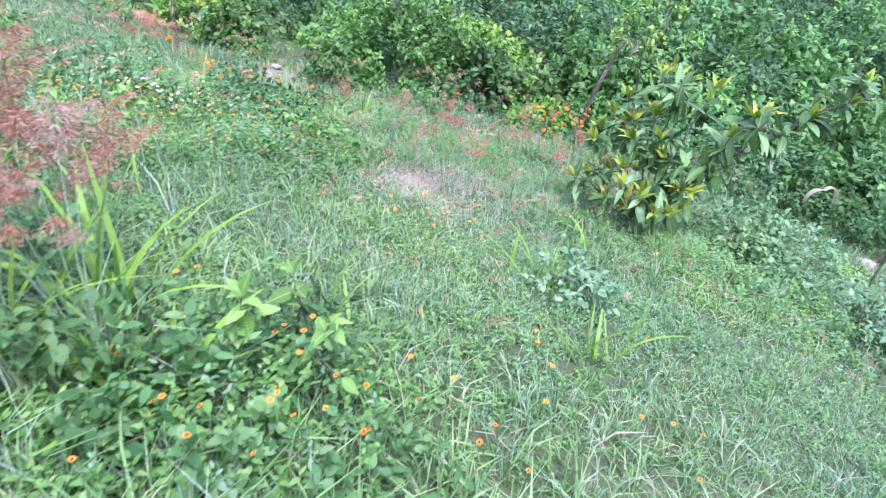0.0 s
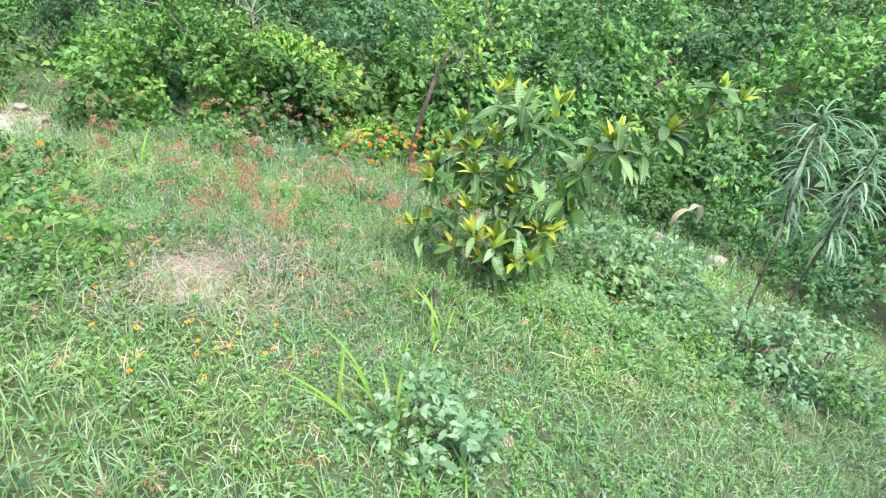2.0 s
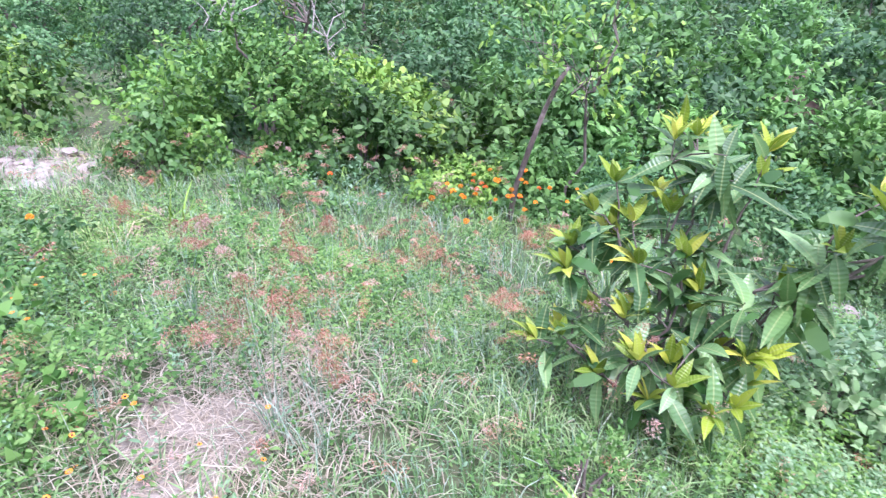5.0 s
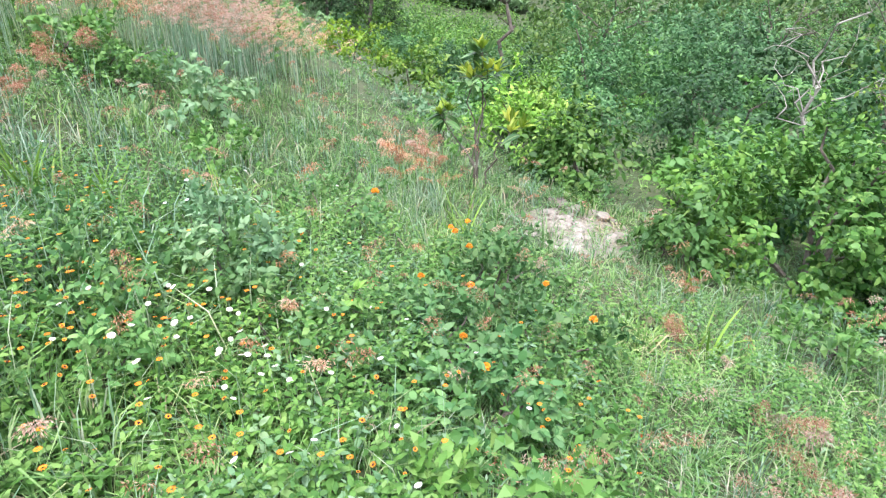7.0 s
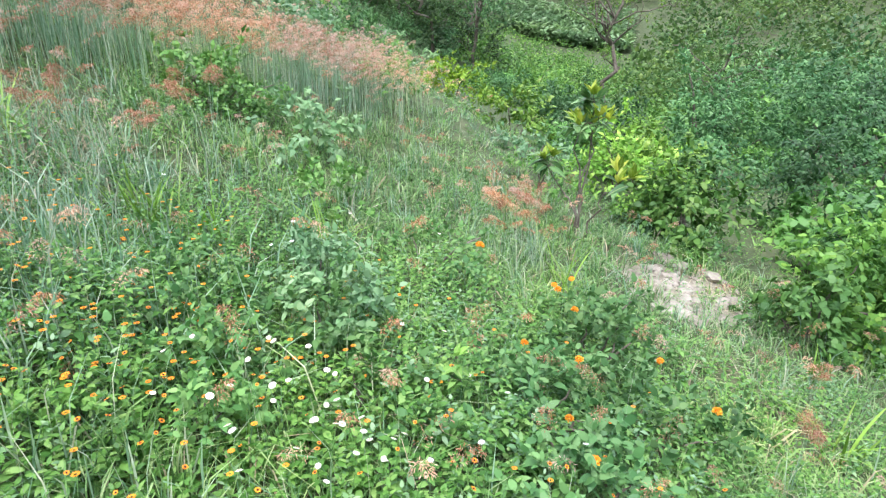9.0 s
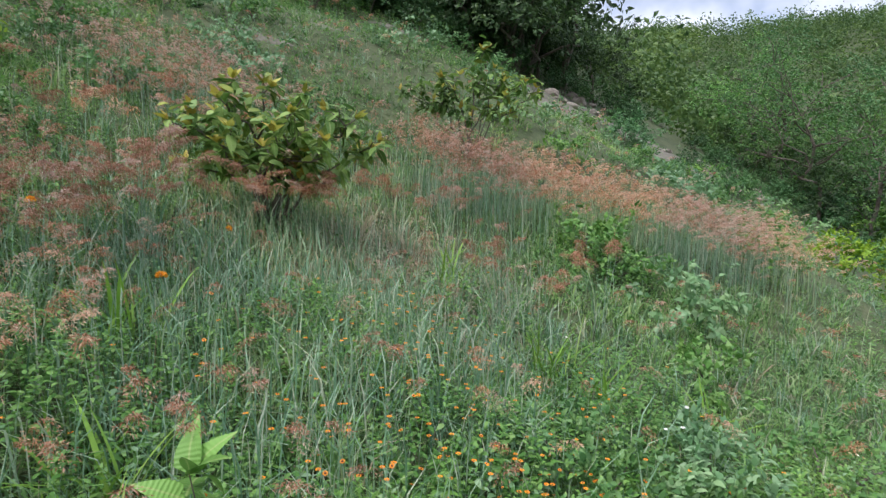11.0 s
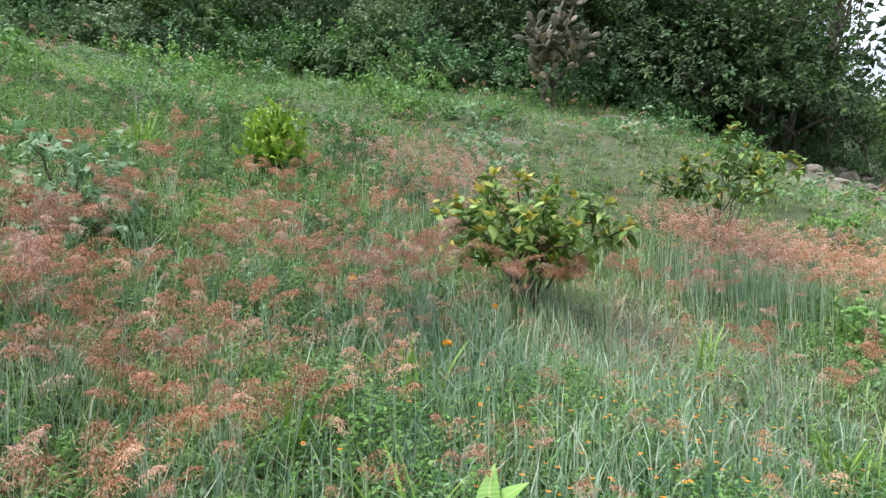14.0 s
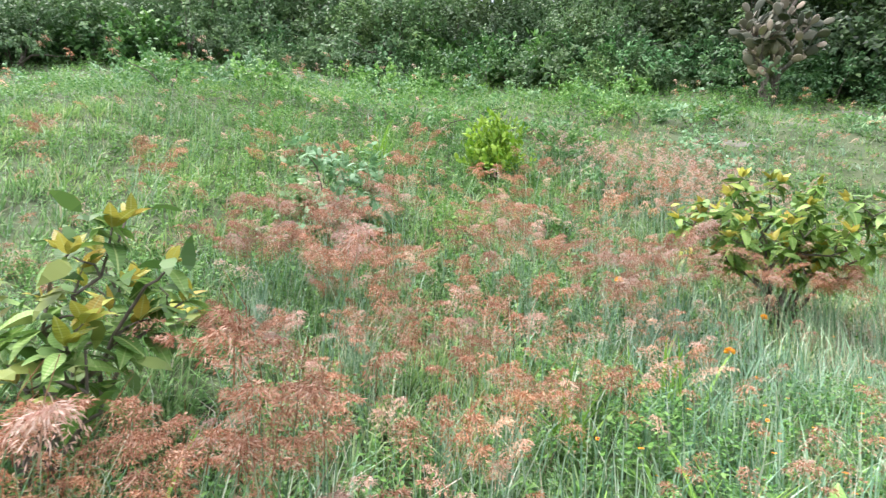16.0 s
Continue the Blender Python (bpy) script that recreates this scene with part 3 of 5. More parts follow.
def grow_natal():
    kinds = [natal_clump(40 + i) for i in range(6)]
    x, y = scatter(6000, 0.9, 5.2, 30, 165)
    keep = (rng.uniform(0, 1, len(x)) < plume_share(x, y) ** 1.6) & (broadleaf_share(x, y) < 0.5)
    x, y = x[keep][:88], y[keep][:88]
    z = ground_z(x, y)
    for i in range(len(x)):
        m = pose(x[i], y[i], z[i], 0, 0, rng.uniform(0, 360)) @ Matrix.Scale(rng.uniform(0.85, 1.15), 4)
        if i < 6:
            kinds[i].matrix_basis = m
        else:
            copy_thing(kinds[i % 6], m)
    for x, y in ((-0.95, 1.35), (-1.1, 1.5), (-0.85, 1.2), (-1.2, 1.3), (-1.35, 1.55), (-1.05, 1.15), (-1.3, 1.1), (0.07, 4.25), (0.22, 4.15), (1.0, 4.95), (0.25, 5.2), (0.75, 5.3), (0.55, 6.1), (-0.95, 5.9), (-1.2, 7.1), (-0.45, 5.2), (1.0, 7.0), (1.35, 5.6), (0.2, 6.6)):
        copy_thing(kinds[int(rng.integers(0, 6))], pose(x, y, float(ground_z(x, y)), 0, 0, rng.uniform(0, 360)) @ Matrix.Scale(rng.uniform(0.72, 0.95) * (1.3 if y < 2 else 1), 4))
    # the rest, too many to count
    red, pale, stem = Soup(), Soup(), Soup()
    for r0, r1, n, per, size in ((0.9, 3.4, 2600, 140, 0.5), (3.4, 5.5, 2800, 80, 0.75), (5.5, 9.5, 3300, 46, 1.05)):
        x, y = scatter(n, r0, r1, -60, 165)
        keep = rng.uniform(0, 1, n) < np.clip(plume_share(x, y) - 0.055 * (r0 > 5) - 0.2 * (r0 > 9), 0, 1) ** 1.2 * (1 - 0.95 * wooded(x, y))
        x, y = x[keep], y[keep]
        m = len(x)
        h = rng.uniform(0.4, 0.68, m) * (1 - 0.55 * short_share(x, y))
        a = rng.uniform(0, 6.28, m)
        base = np.stack([x, y, ground_z(x, y)], 1)
        top = base + np.stack([np.cos(a) * 0.08, np.sin(a) * 0.08, h], 1)
        blades(stem, base, h * 1.03, np.full(m, 0.003 * size), rng.uniform(0.1, 0.2, m), a, droop=0)
        for i in range(m):
            p, along = plume_points(rng, rng.uniform(0.1, 0.17), per)
            c, q = math.cos(a[i]), math.sin(a[i])
            rot = np.array([[c, q, 0], [-q, c, 0], [0, 0, 1]])
            far_pale = 0.27 + 0.5 * blob(x[i], y[i], -6.9, 8.6, 1.6) + 0.3 * (r0 > 9)
            sp = pale if rng.uniform() < far_pale else red
            leaves(sp, top[i] + p @ rot, along @ rot, rng.normal(0, 1, (per, 3)), rng.uniform(0.014, 0.028, per) * size, rng.uniform(0.0034, 0.006, per) * size, simple=True)
    # low, bent plumes scattered over the trodden turf
    n = 190
    x, y = rng.normal(0.6, 1.5, n), rng.normal(4.9, 1.5, n)
    a, h = rng.uniform(0, 6.28, n), rng.uniform(0.1, 0.32, n)
    base = np.stack([x, y, ground_z(x, y)], 1)
    top = base + np.stack([np.cos(a) * 0.06, np.sin(a) * 0.06, h], 1)
    blades(stem, base, h * 1.03, np.full(n, 0.003), rng.uniform(0.1, 0.3, n), a, droop=0)
    for i in range(n):
        p, along = plume_points(rng, rng.uniform(0.09, 0.15), 66, 1.6)
        c, q = math.cos(a[i]), math.sin(a[i])
        rot = np.array([[c, q, 0], [-q, c, 0], [0, 0, 1]])
        leaves(pale if rng.uniform() < 0.3 else red, top[i] + p @ rot, along @ rot, rng.normal(0, 1, (66, 3)), rng.uniform(0.012, 0.022, 66), rng.uniform(0.002, 0.0036, 66), simple=True)
    # the dense drift along the brow
    n = 1900
    t = rng.uniform(0, 1, n)
    x = np.interp(t, (0, 0.45, 1), (-6.1, -6.45, -6.2)) + rng.normal(0, 0.26, n)
    y = np.interp(t, (0, 0.45, 1), (3.9, 5.7, 8.3)) + rng.normal(0, 0.26, n)
    h, a = rng.uniform(0.4, 0.72, n), rng.uniform(0, 6.28, n)
    base = np.stack([x, y, ground_z(x, y)], 1)
    top = base + np.stack([np.cos(a) * 0.08, np.sin(a) * 0.08, h], 1)
    blades(stem, base, h * 1.03, np.full(n, 0.005), rng.uniform(0.1, 0.2, n), a, droop=0)
    for i in range(n):
        p, along = plume_points(rng, 0.15, 34)
        sp = pale if rng.uniform() < 0.3 + 0.65 * t[i] ** 2 else red
        leaves(sp, top[i] + p, along, rng.normal(0, 1, (34, 3)), rng.uniform(0.011, 0.021, 34), rng.uniform(0.005, 0.0085, 34), simple=True)
    # a looser drift behind the guava
    n = 620
    x, y = -6.4 + rng.normal(0, 0.45, n), 1.85 + rng.normal(0, 0.55, n)
    h, a = rng.uniform(0.3, 0.6, n), rng.uniform(0, 6.28, n)
    base = np.stack([x, y, ground_z(x, y)], 1)
    top = base + np.stack([np.cos(a) * 0.08, np.sin(a) * 0.08, h], 1)
    blades(stem, base, h * 1.03, np.full(n, 0.004), rng.uniform(0.1, 0.2, n), a, droop=0)
    for i in range(n):
        p, along = plume_points(rng, 0.14, 40)
        leaves(pale if rng.uniform() < 0.5 else red, top[i] + p, along, rng.normal(0, 1, (40, 3)), rng.uniform(0.011, 0.02, 40), rng.uniform(0.004, 0.007, 40), simple=True)
    tagged(new("reddish_plumes", red.mesh("reddish_plumes", PLUME)), "reddish-brown feathery grass plumes", "grass", kind="stuff")
    tagged(new("faded_plumes", pale.mesh("faded_plumes", PALE_PLUME)), "faded pinkish feathery grass plumes", "grass", kind="stuff")
    tagged(new("plume_stems", stem.mesh("plume_stems", BLUE_GRASS)), "thin upright stems of plumed grass", "grass", kind="stuff")


grow_natal()


# ---- single leaves ----
def leaf_mesh(name, mat, length, width, curl, fold=0.2, heart=False):
    """A leaf along +y: two rows of faces either side of the midrib, bent downward."""
    s = Soup()
    n = 6
    v, f = [], []
    for i in range(n + 1):
        t = i / n
        w = width * 0.5 * (math.sin(math.pi * t ** 0.8) ** 0.9 if not heart else math.sin(math.pi * t ** 0.55) ** 0.8)
        w = max(w, width * 0.02)
        y, z = length * t, -curl * length * t * t
        v += [(-w, y, z + fold * w), (0, y, z), (w, y, z + fold * w)]
    for i in range(n):
        a = i * 3
        f += [[a, a + 1, a + 4], [a, a + 4, a + 3], [a + 1, a + 2, a + 5], [a + 1, a + 5, a + 4]]
    s.add(v, f)
    return s.mesh(name, mat, flat=False)


def place(pos, along, up, scale=1.0):
    y = Vector(along).normalized()
    x = y.cross(Vector(up))
    if x.length < 1e-4:
        x = y.cross(Vector((1, 0, 0)))
    x.normalize()
    z = x.cross(y)
    m = Matrix((x, y, z)).transposed().to_4x4()
    return Matrix.Translation(pos) @ m @ Matrix.Scale(scale, 4)


def leafy_shrub(name, x, y, limbs, old, young, label, category, seed, twigs=3, whorl=6, tip=0.5, trunk=0.011, droop=0.0, spread=0.2, along_limb=6, bare_to=0.3, rest=0, rest_mat=None, rest_size=0.12):
    """A small tree: limbs to the given ends, twigs, and single leaves along them and in whorls at their ends."""
    r = np.random.default_rng(seed)
    ob = new(name)
    ob.location = (x, y, float(ground_z(x, y)) - 0.02)
    tagged(ob, label, category)

    def leaf(p, along, fresh):
        size = r.uniform(0.75, 1.2) * (0.8 if fresh else 1)
        part("leaf", (young if fresh else old)[int(r.integers(0, len(old)))], ob).matrix_basis = place(p, along, (r.normal(0, 0.3), r.normal(0, 0.3), 1), size)

    inner = []
    for lx, ly, lz in limbs:
        s = Soup()
        end = np.array([lx, ly, lz])
        line = bend((0.02 * r.normal(), 0.02 * r.normal(), 0), end, 0.035, 9, r)
        tube(s, line, np.linspace(trunk, trunk * 0.3, 9), 6)
        ends = [(line[-1], unit(line[-1] - line[-3]), True)]
        first = int(9 * bare_to)
        for k in range(twigs):
            i = int(r.integers(max(2, first), 8))
            d = unit(np.array([r.normal(0, 1), r.normal(0, 1), r.uniform(0.0, 1.0)]) + unit(end) * 0.4)
            tw = bend(line[i], line[i] + d * spread * r.uniform(0.6, 1.4), 0.01, 4, r)
            tube(s, tw, np.linspace(trunk * 0.45, trunk * 0.2, 4), 5)
            ends.append((tw[-1], d, r.uniform() < 0.6))
        part("limb", s.mesh("limb", BARK), ob)
        inner += [e[0] for e in ends] + list(line[first + 1:])
        for k in range(along_limb):
            i = int(r.integers(first, 9))
            leaf(line[i], unit(np.array([r.normal(0, 1), r.normal(0, 1), r.uniform(-0.4, 0.3)])), False)
        for p, d, is_tip in ends:
            b1 = unit(np.cross(d, np.array([0.3, 0.2, 0.93])))
            b2 = np.cross(d, b1)
            d = unit(d * 0.6 + np.array([0, 0, 0.9]))
            for q in range(whorl):
                fresh = is_tip and q < whorl * tip
                a = q * 2.4 + r.uniform(0, 0.8)
                radial = b1 * math.cos(a) + b2 * math.sin(a)
                along = unit(radial * (0.7 if fresh else 1.0) + d * (1.1 if fresh else 0.15) + np.array([0, 0, 0.1 if fresh else -droop]))
                leaf(p - d * (0 if fresh else r.uniform(0.01, 0.09)), along, fresh)
    if rest:
        s = Soup()
        c = np.array(inner)[r.integers(0, len(inner), rest)] + r.normal(0, 0.05, (rest, 3))
        a = r.normal(0, 1, (rest, 3)) * np.array([1, 1, 0.4]) + np.array([0, 0, -0.1])
        size = rest_size * r.uniform(0.6, 1.15, rest)
        leaves(s, c, a, r.normal(0, 0.35, (rest, 3)) + np.array([0, 0, 1.0]), size, size * 0.46)
        tagged(part("foliage", s.mesh("foliage", rest_mat), ob), kind="stuff")
    return ob


OLD = [leaf_mesh("leaf", GLOSSY, 0.18, 0.062, 0.05 + 0.2 * i) for i in range(3)]
YNG = [leaf_mesh("leaf", YOUNG, 0.17, 0.056, 0.05 + 0.2 * i) for i in range(3)]
SAP_OLD = [leaf_mesh("leaf", GLOSSY, 0.18, 0.065, 0.1 + 0.2 * i) for i in range(3)]
SAP_YNG = [leaf_mesh("leaf", YOUNG, 0.175, 0.06, 0.1 + 0.2 * i) for i in range(3)]
G_OLD = [leaf_mesh("leaf", GUAVA_LEAF, 0.115, 0.055, 0.2 + 0.2 * i) for i in range(3)]
G_YNG = [leaf_mesh("leaf", GUAVA_TIP, 0.105, 0.048, 0.1 + 0.2 * i) for i in range(3)]
SOFT = [leaf_mesh("leaf", SOFT_LEAF, 0.14, 0.075, 0.2 + 0.2 * i, heart=True) for i in range(3)]

SMALL_SOFT = [leaf_mesh("leaf", SOFT_LEAF, 0.075, 0.042, 0.2 + 0.2 * i) for i in range(3)]

# the glossy-leaved shrub by the path, with one long arm
leafy_shrub("glossy_shrub", 1.72, 4.55, [(-0.55, 0.1, 0.5), (-0.35, 0.3, 0.85), (-0.12, 0.4, 1.1), (0.3, 0.5, 1.25), (0.5, 0.25, 1.12), (-0.1, -0.3, 0.5), (0.5, -0.1, 0.7), (1.32, -0.48, 1.46), (1.18, -0.42, 1.36), (1.0, -0.32, 1.22), (0.78, -0.1, 1.15), (0.1, 0.35, 1.3), (0.25, -0.25, 0.4), (0.1, 0.1, 0.85)], OLD, YNG, "young fruit tree with dark glossy leaves and yellow-green tips", "shrub", 3, twigs=4, whorl=9, tip=0.65, along_limb=5, droop=0.15, bare_to=0.3, rest=120, rest_mat=GLOSSY_REST, rest_size=0.14)
# guavas
leafy_shrub("guava_tree", -4.75, 2.68, [(0.3, -0.45, 0.66), (0.1, -0.28, 0.9), (0.0, -0.05, 0.98), (0.1, 0.22, 0.92), (0.2, 0.55, 0.76), (0.4, 0.35, 0.6), (0.4, -0.28, 0.56), (-0.2, 0.2, 0.88), (-0.15, -0.38, 0.8), (0.45, 0.05, 0.64), (0.2, -0.6, 0.7), (0.4, 0.15, 0.76), (0.1, 0.65, 0.58)], G_OLD, G_YNG, "young guava tree with yellowish tips standing in plumed grass", "tree", 5, twigs=4, whorl=7, tip=0.45, droop=0.35, along_limb=7, bare_to=0.34, spread=0.14, trunk=0.013, rest=560, rest_mat=GUAVA_REST, rest_size=0.105)
leafy_shrub("guava_tree", -7.6, 4.75, [(0.0, -0.6, 0.75), (0.0, -0.85, 0.8), (0.1, 0.1, 1.3), (0.2, 0.6, 0.95), (0.0, 0.4, 1.0), (0.2, -0.25, 0.8), (0.0, 0.15, 0.95), (0.1, 0.8, 0.85), (0.1, -0.4, 0.95)], G_OLD, G_YNG, "small guava tree with dark leaves and pale tips", "tree", 6, twigs=4, whorl=7, tip=0.4, droop=0.2, bare_to=0.45, rest=300, rest_mat=GUAVA_REST)
leafy_shrub("guava_tree", -1.3, 0.63, [(0.0, -0.3, 0.6), (-0.15, 0.08, 0.85), (0.05, 0.2, 0.76), (-0.32, 0.22, 0.62), (0.16, 0.0, 0.56), (-0.36, -0.1, 0.68), (0.1, 0.3, 0.52), (-0.2, 0.3, 0.74), (-0.42, 0.05, 0.56)], G_OLD, G_YNG, "young guava bush with orange-tinged tips beside plumed grass", "tree", 8, twigs=3, whorl=6, tip=0.6, droop=0.1, bare_to=0.35, spread=0.13, rest=150, rest_mat=GUAVA_REST, rest_size=0.11)
# sapling on the slope
leafy_shrub("sapling", -3.42, 7.95, [(0.02, 0.0, 1.35), (0.12, -0.05, 1.18), (-0.15, 0.1, 1.08), (-0.34, -0.15, 0.75), (0.3, 0.1, 0.6)], SAP_OLD, SAP_YNG, "slender sapling with a tuft of pale glossy leaves", "tree", 9, twigs=2, whorl=10, tip=0.75, spread=0.16, along_limb=1, bare_to=0.78)
# soft broad-leaved weeds
for x, y, h in ((-2.02, 2.7, 0.46), (-1.75, 3.25, 0.4), (-2.05, 3.12, 0.42), (-1.95, 4.75, 0.35), (-0.42, 1.45, 0.44), (-0.3, 1.32, 0.36), (-0.52, 1.3, 0.4)):
    kind = SOFT if h > 0.45 else SMALL_SOFT
    leafy_shrub("broad_leaved_weed", x, y, [(0.03, 0.02, h)], kind, kind, "soft pale green weed with broad leaves", "weed", int(h * 100), twigs=0, whorl=7, along_limb=5, bare_to=0.5, trunk=0.005)


# ---- bushes ----
def bush(name, seed, rx, ry, rz, count, leaf, mat, label, category="bush", shape=0.45, twig=10, simple=True, stems=9, droop=0.2, base=0.0):
    """A shrub: crooked stems and a ragged crown of many leaves set in sprays."""
    r = np.random.default_rng(seed)
    ob = new(name)
    tagged(ob, label, category)
    m = max(1, count // twig)
    tufts = unit(r.normal(0, 1, (22, 3)))
    d = unit(tufts[r.integers(0, 22, m)] + r.normal(0, 0.22, (m, 3)))
    d[:, 2] = np.abs(d[:, 2]) * 1.1 - 0.25
    lump = 1 + 0.33 * np.sin(d[:, 0] * 5 + seed) * np.sin(d[:, 1] * 4 + seed * 2) + 0.18 * np.sin(d[:, 2] * 9 + seed)
    rad = r.uniform(0.5, 1.0, m) * lump
    c = d * rad[:, None] * np.array([rx, ry, rz]) + np.array([0, 0, rz * (0.35 + base)])
    c[:, 2] = np.maximum(c[:, 2], 0.04)
    s = Soup()
    ci = np.repeat(np.arange(m), twig)
    n = len(ci)
    t = np.tile(np.linspace(0, 1, twig), m)
    out = unit(d[ci] + r.normal(0, 0.25, (m, 3))[ci])
    spray = leaf * twig * shape * 0.5
    p = c[ci] + out * (t * spray)[:, None] + r.normal(0, leaf * 0.25, (n, 3)) + np.array([0, 0, -1.0]) * (t * t * spray * droop)[:, None]
    along = unit(out * 0.6 + r.normal(0, 0.6, (n, 3)) + np.array([0, 0, -droop]))
    nor = unit(r.normal(0, 0.38, (n, 3)) + np.array([0, 0, 0.7]) + d[ci] * 0.95)
    L = leaf * r.uniform(0.6, 1.25, n)
    leaves(s, p, along, nor, L, L * r.uniform(0.38, 0.6, n), simple=simple)
    for i in range(stems):
        st = Soup()
        e = c[r.integers(0, m)]
        tube(st, bend((r.normal(0, rx * 0.08), r.normal(0, ry * 0.08), -0.08), e, rz * 0.04, 6, r), np.linspace(0.022, 0.006, 6) * max(0.6, rz), 5)
        part("stem", st.mesh("stem", BARK), ob)
    part("crown", s.mesh("crown", mat), ob)
    return ob


def put(ob, x, y, turn=0.0, scale=1.0, lift=0.0):
    ob.matrix_basis = pose(x, y, float(ground_z(x, y)) - 0.03 + lift, 0, 0, turn) @ Matrix.Scale(scale, 4)
    return ob


def again(ob, x, y, turn=0.0, scale=1.0, lift=0.0):
    keep, ob.scale = ob.scale.copy(), (1, 1, 1)
    c = copy_thing(ob, pose(x, y, float(ground_z(x, y)) - 0.03 + lift, 0, 0, turn) @ Matrix.Scale(scale, 4))
    ob.scale = keep
    return c


# named bushes at the edge of the thicket
put(bush("leafy_bush", 11, 1.15, 1.0, 1.4, 8600, 0.082, BUSH_OLIVE, "tall yellow-green bush at the thicket's edge", simple=False, stems=6, droop=0.1), -0.7, 9.25)
put(bush("leafy_bush", 12, 0.6, 0.55, 0.75, 2000, 0.115, BUSH_MID, "bush with broad heart-shaped leaves", simple=False), 0.45, 8.75)
put(bush("leafy_bush", 13, 0.7, 0.7, 0.9, 1500, 0.11, BUSH_DARK, "dense bush with drooping pointed leaves", simple=False, droop=0.6), -1.6, 10.6)
put(bush("leafy_bush", 14, 0.35, 0.35, 0.6, 1000, 0.085, BUSH_MID, "small upright bush with drooping leaves", simple=False, droop=0.7), -1.5, 8.35)
put(bush("yellow_bush", 15, 0.28, 0.31, 0.42, 1700, 0.085, YELLOW_BUSH, "compact yellow-green shrub on the grassy slope", stems=5, simple=False, droop=-0.9), -6.0, 0.13, 0, 0.82)
put(bush("grey_weed", 16, 0.4, 0.4, 0.5, 1100, 0.075, GREY_LEAF, "grey-green leafy weed among reddish plumes", "weed", simple=False), -3.75, -0.2)
put(bush("grey_weed", 17, 0.5, 0.42, 0.34, 1500, 0.05, GREY_LEAF, "pale grey-green weed with broad lobed leaves", "weed", simple=False, droop=0.0), -2.85, 4.75)
for k, (x, y, sc) in enumerate(((-0.62, 1.15, 1.0), (-0.25, 1.05, 0.85), (-0.95, 1.05, 1.0), (-0.45, 1.5, 0.9), (-1.15, 1.6, 1.0))):
    put(bush("leafy_weed", 60 + k, 0.3, 0.28, 0.27, 420, 0.05, LANTANA_LEAF, "dark leafy weed with small orange flowers around it", "weed", simple=False, stems=4), x, y, 40 * k, sc)
for k, (x, y) in enumerate(((3.28, 3.62), (3.68, 3.6), (4.1, 3.5))):
    put(bush("grey_weed", 67 + k, 0.34, 0.34, 0.42, 560, 0.06, GREY_LEAF, "grey-green weed at the foot of ribbon-leaved plants", "weed", simple=False), x, y, 50 * k)
for k, (x, y) in enumerate(((-2.3, 3.85), (-2.65, 4.15), (-2.05, 4.45), (-2.45, 4.5), (-2.9, 4.1))):
    put(bush("leafy_weed", 72 + k, 0.3, 0.28, 0.26, 640, 0.045, LANTANA_LEAF, "dense dark green weed with small leaves", "weed", simple=False, stems=3, droop=0.0), x, y, 50 * k)
put(bush("grey_weed", 43, 0.26, 0.24, 0.24, 520, 0.05, GREY_LEAF, "soft grey-green weed beside the trodden turf", "weed", simple=False, droop=0.0), 0.72, 2.78)
put(bush("leafy_weed", 44, 0.26, 0.24, 0.22, 1000, 0.026, COVER, "feathery bright green weed by a glossy shrub", "weed", simple=False, droop=0.0), 1.15, 3.95)
put(bush("leafy_weed", 18, 0.4, 0.4, 0.36, 1200, 0.05, COVER, "weed with small pointed green leaves", "weed", simple=False), -5.7, 5.7)
put(bush("leafy_weed", 19, 0.5, 0.45, 0.35, 900, 0.08, GREY_LEAF, "low spreading grey-green weed", "weed", simple=False), 2.75, 4.55)

# rounded bushes that fill the gully below the slope
put(bush("gully_bush", 31, 0.75, 0.7, 0.85, 2300, 0.1, BUSH_OLIVE, "rounded bush with drooping pointed leaves below the slope", simple=False, droop=0.7, stems=4), -3.2, 9.85)
put(bush("gully_bush", 32, 1.3, 1.1, 1.45, 3600, 0.095, BUSH_DARK, "broad dark green bush in the gully", stems=4, droop=0.35), -2.2, 12.5)
put(bush("gully_bush", 33, 0.95, 0.9, 1.75, 3800, 0.09, BUSH_DARK, "tall rounded mid-green bush in the gully", stems=4), -4.5, 13.1)
put(bush("gully_bush", 34, 1.5, 1.3, 2.2, 4200, 0.11, BUSH_DARK, "large leafy bush deep in the gully", stems=4), -3.5, 16.0)
put(bush("gully_bush", 35, 0.6, 0.6, 0.6, 1100, 0.1, YELLOW_BUSH, "low yellow-green bush on the brow of the slope", stems=4), -8.3, 11.1)
put(bush("gully_bush", 36, 0.65, 0.6, 0.8, 1200, 0.1, BUSH_BRIGHT, "bright green bush on the brow of the slope", stems=4), -6.85, 11.15)
put(bush("gully_bush", 37, 0.6, 0.55, 0.8, 1300, 0.1, BUSH_BRIGHT, "bright leafy bush behind a slender sapling", stems=4), -4.2, 10.1)
put(bush("gully_bush", 38, 1.6, 1.4, 0.9, 3000, 0.12, BUSH_OLIVE, "pale green spreading bush across the gully", stems=4), -13.5, 20.4)

